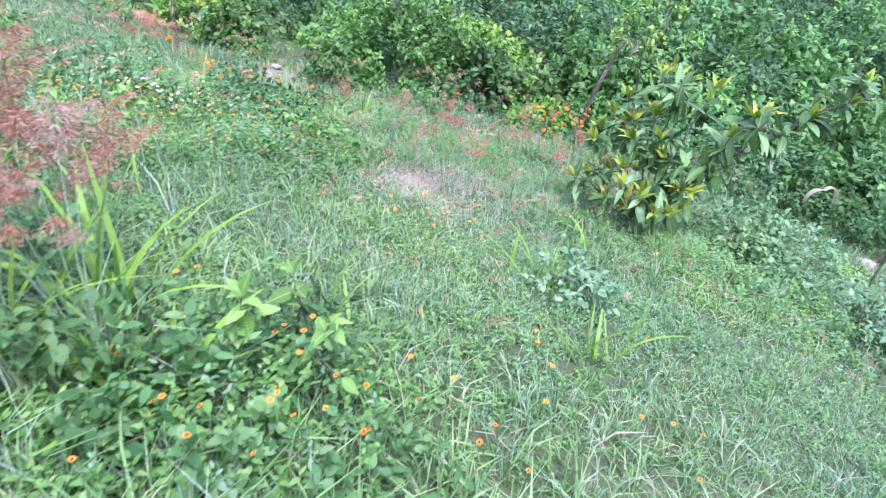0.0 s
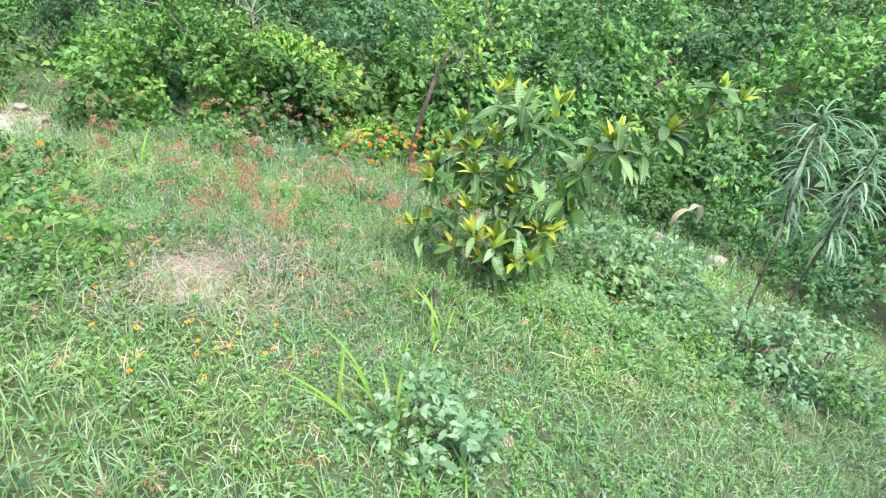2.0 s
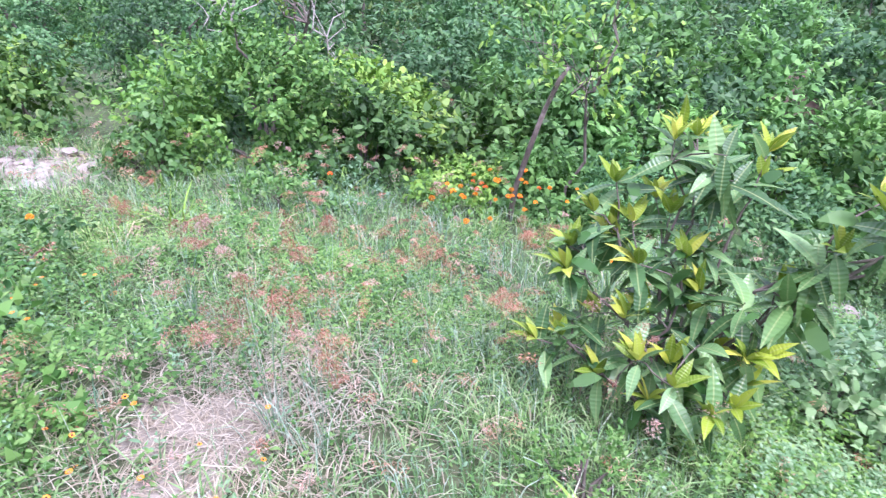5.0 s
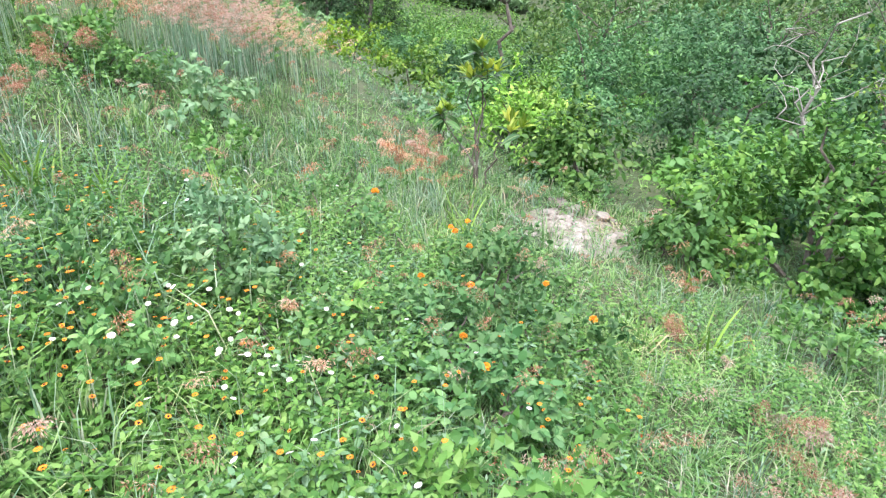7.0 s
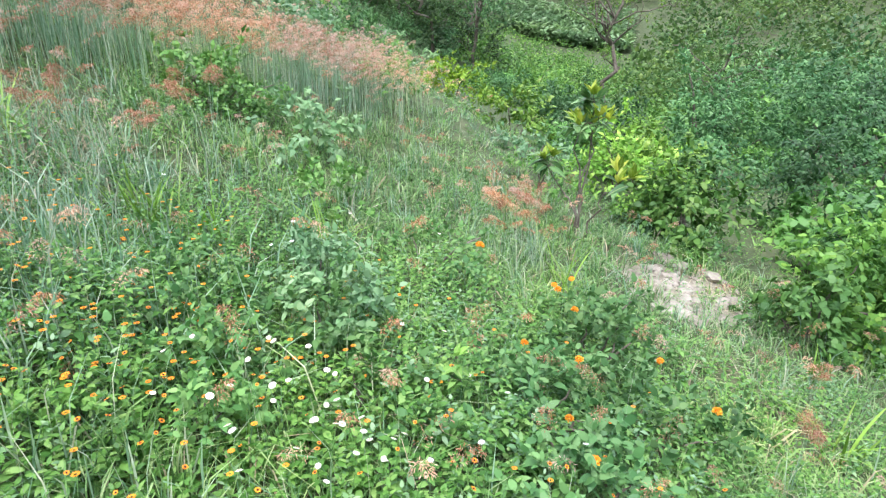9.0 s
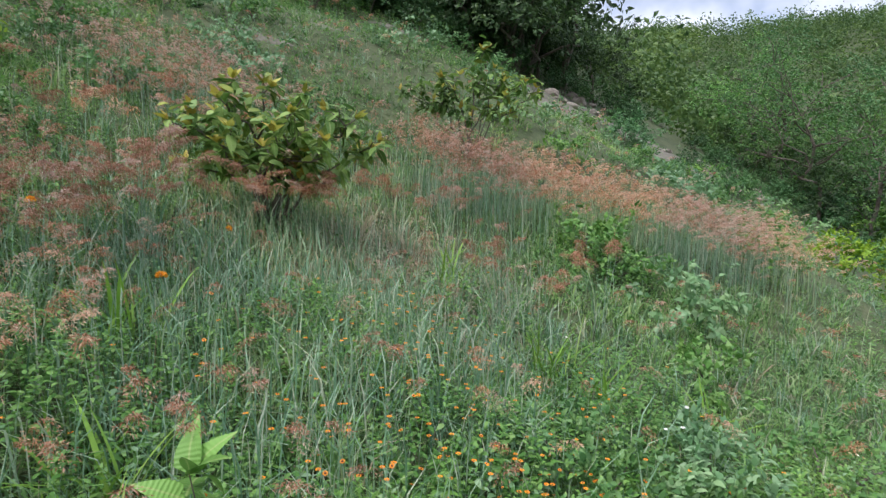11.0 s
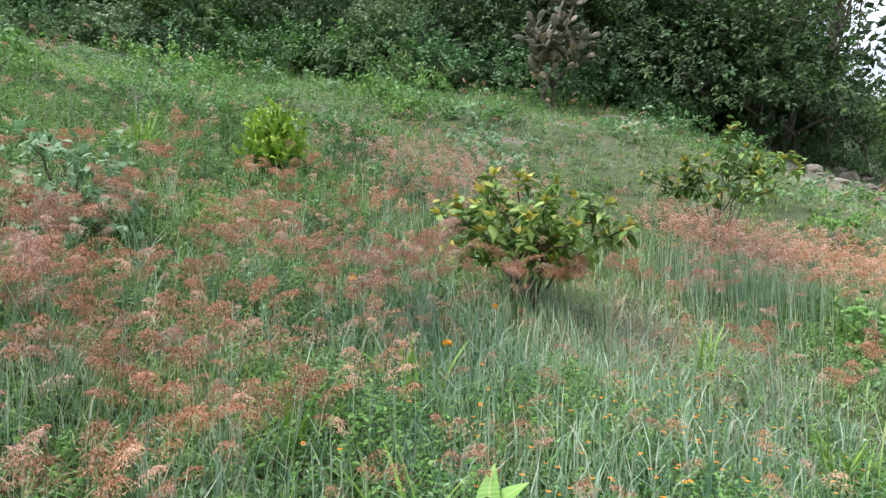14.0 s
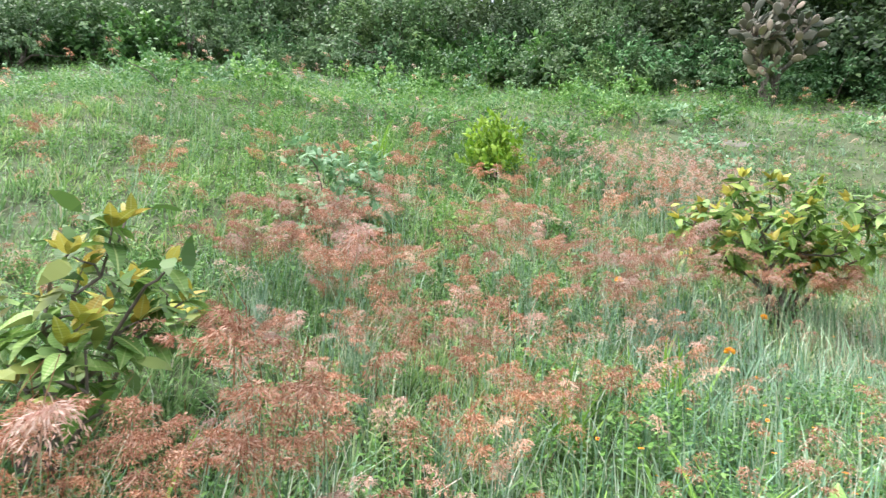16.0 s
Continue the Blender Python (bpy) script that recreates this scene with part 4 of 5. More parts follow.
THICKET = [
    bush("thicket_bush", 21, 0.9, 0.9, 0.9, 1500, 0.155, BUSH_MID, "leafy green bush in the thicket", stems=2, simple=False),
    bush("thicket_bush", 22, 1.0, 0.9, 1.2, 1700, 0.145, BUSH_DARK, "dark green bush overgrown with creepers", stems=2),
    bush("thicket_bush", 23, 0.8, 0.9, 0.8, 1400, 0.14, BUSH_BRIGHT, "bright green bush in the thicket", stems=2, simple=False),
    bush("thicket_bush", 24, 1.3, 1.2, 1.7, 1900, 0.17, BUSH_DARK, "tall dark bush in the gully", stems=2),
    bush("thicket_bush", 25, 1.2, 1.2, 1.4, 1900, 0.155, BUSH_MID, "broad green bush in the gully", stems=2),
]
THICKET.append(bush("wood_shrub", 26, 0.9, 0.9, 0.85, 1500, 0.108, BUSH_DARK, "fine-leaved dark shrub at the wood's edge", stems=2))
THICKET.append(bush("wood_shrub", 27, 0.9, 0.9, 0.8, 1500, 0.1, GREY_SHRUB, "fine-leaved grey-green shrub at the wood's edge", stems=2))
THICKET.append(bush("wood_shrub", 28, 1.7, 1.7, 2.1, 3600, 0.115, TREE_LEAF, "tall dark shrub in the hillside wood", stems=3))
THICKET.append(bush("wood_shrub", 29, 1.7, 1.7, 2.0, 2900, 0.14, GREY_SHRUB, "tall grey-green shrub in the hillside wood", stems=3))
used = [0] * 9


def thicket(k, x, y, scale=1.0):
    if bare(x, y) > 0.3:
        return None
    f = put if used[k] == 0 else again
    used[k] = 1
    return f(THICKET[k], x, y, rng.uniform(0, 360), scale * rng.uniform(0.88, 1.12))


for k, x, y, sc in ((0, 1.9, 9.2, 0.9), (0, 2.9, 9.3, 0.8), (0, 3.9, 8.6, 0.85), (1, 4.9, 8.7, 0.8), (1, 5.6, 7.4, 0.7), (0, 6.5, 6.6, 0.7), (1, 7.0, 5.4, 0.75), (2, 1.1, 9.8, 0.9), (1, 3.4, 10.3, 1.0), (1, 5.0, 10.0, 1.0), (0, 6.6, 8.6, 1.0), (1, 7.8, 7.2, 1.0),
                    (1, 3.0, 7.7, 0.5), (1, 3.9, 7.1, 0.55), (0, 4.7, 6.7, 0.5), (1, 5.4, 6.1, 0.5), (0, 2.3, 8.1, 0.5), (1, 5.9, 5.3, 0.45), (2, 1.35, 7.85, 0.5), (0, 2.15, 7.75, 0.5), (0, 2.75, 7.2, 0.4), (2, 7.4, 9.6, 0.6), (2, 6.4, 10.6, 0.6), (2, -4.6, 11.3, 0.8), (2, -5.4, 12.6, 0.8), (0, -2.2, 12.2, 0.9), (1, -6.8, 13.6, 0.9), (0, -1.5, 11.2, 1.0), (1, -8.2, 14.8, 0.9), (0, -6.2, 12.0, 0.6), (2, 0.6, 11.0, 1.2)):
    thicket(k, x, y, sc)
spots = []
for i in range(900):
    th, r = math.radians(rng.uniform(-70, 50)), 7.5 + 18 * rng.uniform() ** 1.2
    x, y = -1 - math.sin(th) * r, 3 + math.cos(th) * r
    deg = math.degrees(th)
    edge = np.interp(deg, (-70, -40, -4, 8, 32, 50), (7.5, 8.2, 9.2, 14.5, 16.5, 21))
    if deg > 21 or r < edge or any((x - a) ** 2 + (y - b) ** 2 < (1.3 + 0.05 * r) ** 2 for a, b in spots) or len(spots) > 50:
        continue
    spots.append((x, y))
    deep = r > edge + 2.5
    thicket(int(rng.choice([3, 4, 1, 3] if deep else [0, 1, 1, 4])), x, y, 1.0 + 0.035 * max(0, r - 10))


for i in range(24):
    deg, r = rng.uniform(12, 46), rng.uniform(14, 22)
    if r > np.interp(deg, (12, 30, 46), (8.6, 10.5, 13.0)):
        thicket(int(rng.choice([0, 1, 2])), -1 - math.sin(math.radians(deg)) * r, 3 + math.cos(math.radians(deg)) * r, rng.uniform(0.4, 0.7))
for i in range(46):
    deg, r = rng.uniform(46, 66), rng.uniform(13, 25)
    thicket(int(rng.choice([5, 6, 5])), -1 - math.sin(math.radians(deg)) * r, 3 + math.cos(math.radians(deg)) * r, rng.uniform(0.25, 0.7))


# ---- trees ----
def tree(seed, height, crown, count, leaf, mat, label, lean=0.5, name="tree"):
    r = np.random.default_rng(seed)
    ob = new(name)
    tagged(ob, label, "tree")
    st, s = Soup(), Soup()
    top = np.array([r.normal(0, lean), r.normal(0, lean), height * 0.6])
    line = bend((0, 0, -0.2), top, 0.12, 8, r)
    tube(st, line, np.linspace(0.085, 0.045, 8) * height / 6, 7)
    centres = []
    for i in range(11):
        a, b = r.uniform(0, 6.28), line[int(r.integers(3, 8))]
        e = b + np.array([math.cos(a) * crown * r.uniform(0.4, 1), math.sin(a) * crown * r.uniform(0.4, 1), height * r.uniform(0.02, 0.4)])
        limb = bend(b, e, 0.1, 6, r)
        tube(st, limb, np.linspace(0.04, 0.012, 6) * height / 6, 5)
        for q in range(4):
            e2 = limb[int(r.integers(2, 6))] + r.normal(0, crown * 0.25, 3) + np.array([0, 0, 0.15])
            tube(st, bend(limb[3], e2, 0.04, 4, r), np.linspace(0.018, 0.006, 4) * height / 6, 3)
            centres.append(e2)
        centres.append(e)
    centres = np.array(centres)
    sprays = count // 12
    c = centres[r.integers(0, len(centres), sprays)] + r.normal(0, crown * 0.17, (sprays, 3)) * np.array([1, 1, 0.7])
    d = unit(r.normal(0, 1, (sprays, 3)) * np.array([1, 1, 0.5]))
    ci = np.repeat(np.arange(sprays), 12)
    n = len(ci)
    t = np.tile(np.linspace(0, 1, 12), sprays)
    p = c[ci] + d[ci] * (t * leaf * 4)[:, None] + r.normal(0, leaf * 0.3, (n, 3))
    leaves(s, p, d[ci] * 0.5 + r.normal(0, 0.7, (n, 3)), r.normal(0, 0.6, (n, 3)) + np.array([0, 0, 1.0]), leaf * r.uniform(0.6, 1.2, n), leaf * r.uniform(0.25, 0.5, n), simple=True)
    part("trunk", st.mesh("trunk", BARK), ob)
    part("crown", s.mesh("crown", mat), ob)
    return ob


WOOD = [tree(51, 6.5, 2.3, 4600, 0.12, TREE_LEAF, "dark leafy tree in the hillside wood"), tree(52, 7.5, 2.2, 4600, 0.115, TREE_LEAF, "tall dark tree in the hillside wood"), tree(53, 5.2, 2.1, 4200, 0.115, BUSH_DARK, "spreading green tree in the wood"), tree(54, 4.2, 1.9, 4000, 0.105, BUSH_MID, "small leafy tree at the wood's edge")]
done = [0] * 4


def wood(k, x, y, sc=1.0):
    f = put if done[k] == 0 else again
    done[k] = 1
    return f(WOOD[k], x, y, rng.uniform(0, 360), sc * rng.uniform(0.9, 1.1))


spots = []
for i in range(900):
    deg, q = rng.uniform(68, 113), rng.uniform() ** 1.3
    edge = np.interp(deg, (57, 64, 75, 95, 120, 162), (22, 18.5, 17, 15.5, 17, 20))
    r = edge + 14 * q
    x, y = -1 - math.sin(math.radians(deg)) * r, 3 + math.cos(math.radians(deg)) * r
    if len(spots) > 19 or any((x - a) ** 2 + (y - b) ** 2 < 1.9 ** 2 for a, b in spots):
        continue
    spots.append((x, y))
    wood(int(rng.choice([0, 1, 2, 3])) if q < 0.5 else int(rng.choice([0, 1])), x, y)
for i in range(130):
    deg = 60 + 112 * (i + 0.5) / 72 if i < 72 else 64 + 99 * (i - 72 + 0.5) / 58 + rng.normal(0, 0.6)
    edge = np.interp(deg, (57, 64, 75, 95, 120, 162), (19, 15.5, 14.5, 13.2, 14.5, 18)) + (rng.uniform(-0.5, 2.6) if i < 72 else rng.uniform(2.5, 6))
    thicket(int(rng.choice([6, 6, 5, 0] if deg > 104 else [5, 6, 5, 5])) if i < 72 else int(rng.choice([7, 8])), -1 - math.sin(math.radians(deg)) * edge, 3 + math.cos(math.radians(deg)) * edge, rng.uniform(0.6, 1.1) * ((1.15 if deg > 84 else 0.75) if i < 72 else (1.2 if deg > 84 else 1.0)))
wood(1, -1 - math.sin(math.radians(67)) * 17.5, 3 + math.cos(math.radians(67)) * 17.5, 1.0)
wood(0, -1 - math.sin(math.radians(72)) * 16.0, 3 + math.cos(math.radians(72)) * 16.0, 0.9)
for i in range(26):
    deg, r = rng.uniform(98, 166), rng.uniform(0, 2.2)
    r += np.interp(deg, (95, 120, 162), (13.6, 14.8, 17.5))
    thicket(8 if i % 3 else 6, -1 - math.sin(math.radians(deg)) * r, 3 + math.cos(math.radians(deg)) * r, rng.uniform(0.7, 1.0))
spots = []
for i in range(500):
    deg, r = rng.uniform(-20, 52), rng.uniform(16, 42)
    x, y = -1 - math.sin(math.radians(deg)) * r, 3 + math.cos(math.radians(deg)) * r
    if len(spots) > 9 or 23 < deg < 42 or (deg > 44 and r < 30) or any((x - a) ** 2 + (y - b) ** 2 < 3.0 ** 2 for a, b in spots):
        continue
    spots.append((x, y))
    wood(int(rng.choice([2, 3, 3, 0])), x, y, 0.8)


for k, deg, r, sc in ((2, 48, 20.5, 1.0), (3, 45, 18.5, 1.05), (2, 41.5, 21, 0.9), (3, 51.5, 22.5, 1.0)):
    wood(k, -1 - math.sin(math.radians(deg)) * r, 3 + math.cos(math.radians(deg)) * r, sc)
    thicket(7, -1 - math.sin(math.radians(deg)) * (r + 0.6), 3 + math.cos(math.radians(deg)) * (r + 0.6), 0.75)
for i in range(22):
    deg, r = 70 + 26 * (i + 0.5) / 22 + rng.normal(0, 0.5), rng.uniform(15.6, 19)
    thicket(7, -1 - math.sin(math.radians(deg)) * r, 3 + math.cos(math.radians(deg)) * r, rng.uniform(1.1, 1.6))


def far_woods():
    """The wooded slope across the valley: many crowns of coarse leaf clumps."""
    s = Soup()
    n = 280
    th, r = np.radians(rng.uniform(2, 66, n)), 44 + 130 * rng.uniform(0, 1, n) ** 0.9
    x, y = -1 - np.sin(th) * r, 3 + np.cos(th) * r
    skip = (np.degrees(th) > 27) & (np.degrees(th) < 43) & (r < 97)
    for i in np.nonzero(~skip)[0]:
        m = 190
        size = rng.uniform(2.0, 3.8)
        d = unit(rng.normal(0, 1, (m, 3)))
        p = d * np.array([1, 1, 0.8]) * size * rng.uniform(0.5, 1.0, (m, 1)) * (1 + 0.25 * np.sin(d[:, :1] * 5 + i)) + np.array([x[i], y[i], float(ground_z(x[i], y[i])) + size * 0.7])
        leaves(s, p, rng.normal(0, 1, (m, 3)), d + rng.normal(0, 0.5, (m, 3)), size * 0.17, size * 0.1, simple=True)
    # scrub on the valley floor
    for i in range(430):
        deg, r = (rng.uniform(-5, 63), rng.uniform(21, 52)) if i < 260 else (rng.uniform(-70, 8), rng.uniform(17, 40))
        m, size = 130, rng.uniform(0.8, 1.7) * (0.55 if 26 < deg < 43 else 1)
        x, y = -1 - math.sin(math.radians(deg)) * r, 3 + math.cos(math.radians(deg)) * r
        d = unit(rng.normal(0, 1, (m, 3)))
        p = d * np.array([1, 1, 0.8]) * size * rng.uniform(0.5, 1.0, (m, 1)) + np.array([x, y, float(ground_z(x, y)) + size * 0.55])
        leaves(s, p, rng.normal(0, 1, (m, 3)), d + rng.normal(0, 0.5, (m, 3)), size * 0.18, size * 0.1, simple=True)
    for i in range(640):
        deg, r = rng.uniform(8, 68), 34 + 130 * rng.uniform() ** 1.4
        if 26 < deg < 42 and r < 82:
            continue
        m, size = 130, rng.uniform(1.6, 3.4) * (0.7 + 0.004 * r)
        x, y = -1 - math.sin(math.radians(deg)) * r, 3 + math.cos(math.radians(deg)) * r
        d = unit(rng.normal(0, 1, (m, 3)))
        p = d * np.array([1, 1, 0.75]) * size * rng.uniform(0.5, 1.0, (m, 1)) * (1 + 0.25 * np.sin(d[:, :1] * 5 + i)) + np.array([x, y, float(ground_z(x, y)) + size * 0.5])
        leaves(s, p, rng.normal(0, 1, (m, 3)), d + rng.normal(0, 0.5, (m, 3)), size * 0.16, size * 0.1, simple=True)
    tagged(new("far_woods", s.mesh("far_woods", FAR_LEAF)), "wooded green slope across the valley", "woods", kind="stuff")


far_woods()


def valley_scrub():
    """Low pale bushes over the open valley floor, and the trees that climb behind the field."""
    s, far = Soup(), Soup()
    for i in range(1700):
        deg, r = rng.uniform(14, 48), 21 + 44 * rng.uniform() ** 0.8
        m, size, leaf, sp = 70, rng.uniform(0.4, 1.0), 0.24, s
        if i > 900:
            deg, r, m, size, leaf, sp = rng.uniform(16, 66), 80 + 95 * rng.uniform() ** 0.9, 150, rng.uniform(1.4, 3.4), 0.15, far
        x, y = -1 - math.sin(math.radians(deg)) * r, 3 + math.cos(math.radians(deg)) * r
        d = unit(rng.normal(0, 1, (m, 3)))
        d[:, 2] = np.abs(d[:, 2])
        p = d * np.array([1.25, 1.25, 0.9]) * size * rng.uniform(0.6, 1.0, (m, 1)) * (1 + 0.25 * np.sin(d[:, :1] * 5 + i)) + np.array([x, y, float(ground_z(x, y)) + size * 0.2])
        leaves(sp, p, rng.normal(0, 1, (m, 3)), d + rng.normal(0, 0.4, (m, 3)) + np.array([0, 0, 0.4]), size * leaf, size * leaf * 0.6, simple=True)
    tagged(new("valley_scrub", s.mesh("valley_scrub", BUSH_OLIVE)), "pale green scrub on the open valley floor", "scrub", kind="stuff")
    tagged(new("hillside_trees", far.mesh("hillside_trees", FAR_LEAF)), "rounded green trees on the far hillside", "woods", kind="stuff")


valley_scrub()


def hill_woods():
    """The closed canopy that climbs the hillside behind the first trees."""
    s = Soup()
    for i in range(300):
        deg, r = rng.uniform(66, 160), rng.uniform(21, 44)
        x, y = -1 - math.sin(math.radians(deg)) * r, 3 + math.cos(math.radians(deg)) * r
        m, size = 200, rng.uniform(1.6, 2.6)
        d = unit(rng.normal(0, 1, (m, 3)))
        lump = 1 + 0.3 * np.sin(d[:, :1] * 5 + i) * np.sin(d[:, 1:2] * 6 + i)
        p = d * np.array([1, 1, 1.15]) * size * rng.uniform(0.6, 1.0, (m, 1)) * lump + np.array([x, y, float(ground_z(x, y)) + size * 1.1])
        leaves(s, p, rng.normal(0, 1, (m, 3)), d + rng.normal(0, 0.5, (m, 3)), size * rng.uniform(0.1, 0.2, m), size * 0.08, simple=True)
    tagged(new("hill_woods", s.mesh("hill_woods", TREE_LEAF)), "dark wooded hillside above the meadow", "woods", kind="stuff")


hill_woods()


def crop_field():
    s = Soup()
    for row in range(26):
        r = 65 + row * 0.55
        th = np.radians(np.arange(28.5, 41.5, 0.28) + rng.uniform(0, 0.3))
        x, y = -1 - np.sin(th) * r, 3 + np.cos(th) * r
        n = len(th)
        for k in range(6):
            a = rng.uniform(0, 6.28, n)
            base = np.stack([x, y, ground_z(x, y) + rng.uniform(0.1, 1.2, n)], 1)
            leaves(s, base, np.stack([np.cos(a), np.sin(a), rng.uniform(0, 0.8, n)], 1), np.stack([np.zeros(n), np.zeros(n), np.ones(n)], 1), 1.1, 0.3, simple=True)
    tagged(new("crop_field", s.mesh("crop_field", CROP)), "field of young maize on the valley floor", "crops", kind="stuff")


crop_field()


# ---- rubble, rocks ----
def rock_mesh(seed, flat=0.6):
    r = np.random.default_rng(seed)
    bm = bmesh.new()
    bmesh.ops.create_icosphere(bm, subdivisions=2, radius=1)
    for v in bm.verts:
        k = 1 + 0.35 * noise.noise(v.co * 1.3 + Vector((seed, 0, 0))) + 0.12 * noise.noise(v.co * 3.7 + Vector((0, seed, 0)))
        v.co *= k
        v.co.z *= flat
        v.co.x *= 1.25
    me = bpy.data.meshes.new("rock")
    bm.to_mesh(me)
    bm.free()
    me.materials.append(STONE)
    return me


ROCKS = [rock_mesh(i, 0.45 + 0.08 * i) for i in range(5)]


def rock(x, y, size, k, label, group=""):
    ob = new("rock", ROCKS[k % 5])
    ob.matrix_basis = pose(x, y, float(ground_z(x, y)) + size * 0.12, rng.uniform(-15, 15), rng.uniform(-15, 15), rng.uniform(0, 360)) @ Matrix.Scale(size, 4)
    return tagged(ob, label, "rock", group)


for i in range(150):
    a, q = rng.uniform(0, 6.28), rng.uniform() ** 0.6
    rock(-2.42 + 0.5 * q * math.cos(a), 8.1 + 0.85 * q * math.sin(a), rng.uniform(0.016, 0.06), i, "pale broken stone in a heap of rubble", "rubble stones")
for x, y, size in ((-2.95, 8.8, 0.11), (-2.75, 8.75, 0.09), (-2.5, 8.85, 0.1), (-2.2, 8.4, 0.08)):
    rock(x, y, size, 2, "larger pale stone on the rubble heap", "rubble stones")
for x, y, size, lab in ((4.4, 6.1, 0.14, "flat sandy rock under the thicket"), (4.9, 5.7, 0.12, "pale rock half hidden by weeds"), (2.15, 4.65, 0.1, "grey stone at the foot of a shrub")):
    rock(x, y, size, 3, lab)
for i in range(26):
    deg, r = rng.choice([66, 62, 55, 50]) + rng.normal(0, 1.6), rng.uniform(14.0, 18)
    rock(-1 - math.sin(math.radians(deg)) * r, 3 + math.cos(math.radians(deg)) * r, rng.uniform(0.06, 0.2), i, "pale rock on the eroded bank", "bank rocks")


# ---- ribbons: tall tufts and palm-like heads ----
def ribbons(soup, base, bearing, length, width, rise, segs=6, arch=None):
    """Long narrow leaves that rise and then arch over."""
    n = len(base)
    d = np.stack([np.cos(bearing), np.sin(bearing), np.zeros(n)], 1)
    side = np.stack([-np.sin(bearing), np.cos(bearing), np.zeros(n)], 1)
    rows = []
    for i in range(segs + 1):
        t = i / segs
        ang = rise - (rise + 1.0 if arch is None else arch) * t
        step = (d * np.cos(ang)[:, None] + np.array([0, 0, 1.0]) * np.sin(ang)[:, None]) * (length / segs)[:, None]
        p = base if i == 0 else p + step
        w = (width * 0.5 * max(0.06, math.sin(math.pi * (0.12 + 0.86 * t)) ** 0.7))[:, None] * side
        rows.append(np.stack([p - w, p + w], 1))
    v = np.stack(rows, 1).reshape(n, -1, 3)
    f = []
    for i in range(segs):
        a = 2 * i
        f += [[a, a + 1, a + 3], [a, a + 3, a + 2]]
    k = 2 * (segs + 1)
    soup.add(v.reshape(-1, 3), (np.arange(n)[:, None, None] * k + np.array(f)).reshape(-1, 3))


def tuft(x, y, n, length, seed, wide=1.0, label="tuft of broad bright green grass blades"):
    r = np.random.default_rng(seed)
    base = np.stack([r.normal(0, 0.06, n), r.normal(0, 0.06, n), np.full(n, -0.02)], 1)
    args = [base, r.uniform(0, 6.28, n), length * r.uniform(0.6, 1.15, n), r.uniform(0.008, 0.017, n) * wide, r.uniform(1.15, 1.55, n)]
    arch = r.uniform(0.3, 1.3, n)
    ob = new("grass_tuft")
    ob.location = (x, y, float(ground_z(x, y)))
    for i in range(0, n, 1 if wide > 1 else 6):
        q = slice(i, i + (1 if wide > 1 else 6))
        s = Soup()
        ribbons(s, *[v[q] for v in args], arch=arch[q])
        part("blade", s.mesh("blade", BROAD_GRASS), ob)
    return tagged(ob, label, "grass", "broad grass tufts")


for k, (x, y, n, length) in enumerate(((-0.98, 1.5, 26, 0.55), (-1.15, 1.25, 22, 0.5), (-0.75, 1.2, 16, 0.4), (-3.65, 4.3, 30, 0.5), (-3.5, 4.5, 18, 0.4), (0.62, 2.75, 12, 0.42), (0.55, 2.95, 10, 0.38), (0.75, 2.1, 14, 0.35), (-2.7, 6.6, 16, 0.5), (-5.3, -0.9, 24, 0.5), (-1.5, 2.35, 20, 0.45), (-2.6, 1.9, 20, 0.45), (-3.4, 5.2, 18, 0.45), (-0.9, 6.6, 14, 0.4), (-1.25, 7.7, 16, 0.4), (0.3, 8.0, 14, 0.4), (1.1, 3.6, 12, 0.3), (-4.6, 3.9, 24, 0.5), (-0.35, 1.75, 10, 0.4), (-2.0, 2.55, 26, 0.4), (-1.9, 2.15, 24, 0.4), (-2.35, 2.4, 26, 0.42), (-3.2, 2.2, 22, 0.42))):
    tuft(x, y, n, length, 70 + k, 1.7 if k < 3 else 1.0)


def ribbon_plant(x, y, height, lean, seed):
    r = np.random.default_rng(seed)
    ob = new("ribbon_leaved_plant")
    ob.location = (x - lean[0], y - lean[1], float(ground_z(x - lean[0], y - lean[1])) - 0.03)
    tagged(ob, "tall plant with drooping silvery-green ribbon leaves", "plant", "ribbon-leaved plants")
    st = Soup()
    line = bend((0, 0, 0), (*lean, height), 0.02, 7, r)
    tube(st, line, np.linspace(0.011, 0.006, 7), 6)
    part("stem", st.mesh("stem", BARK), ob)
    for k in range(135):
        s = Soup()
        i = r.uniform(0, 1)
        b = line[-1] * (1 - i) + line[-4] * i
        ribbons(s, np.array([b]), np.array([r.uniform(0, 6.28)]), np.array([r.uniform(0.2, 0.31)]), np.array([r.uniform(0.01, 0.017)]), np.array([r.uniform(-0.1, 1.4 - i)]), arch=np.array([r.uniform(1.1, 2.2)]))
        part("leaf", s.mesh("leaf", PAPYRUS), ob)
    return ob


ribbon_plant(3.45, 3.85, 1.84, (0.1, 0.1), 5)
ribbon_plant(3.88, 3.75, 1.76, (0.15, -0.05), 6)


# ---- flowers ----
def petals_mesh(n, inner, outer, width, mat, lift=0.15, name="petals"):
    s = Soup()
    a = np.arange(n) * 2 * np.pi / n
    d = np.stack([np.cos(a), np.sin(a), np.full(n, lift)], 1)
    leaves(s, d * inner * np.array([1, 1, 0]), d, np.tile([0, 0, 1.0], (n, 1)), outer - inner, width, fold=0.1)
    return s.mesh(name, mat)


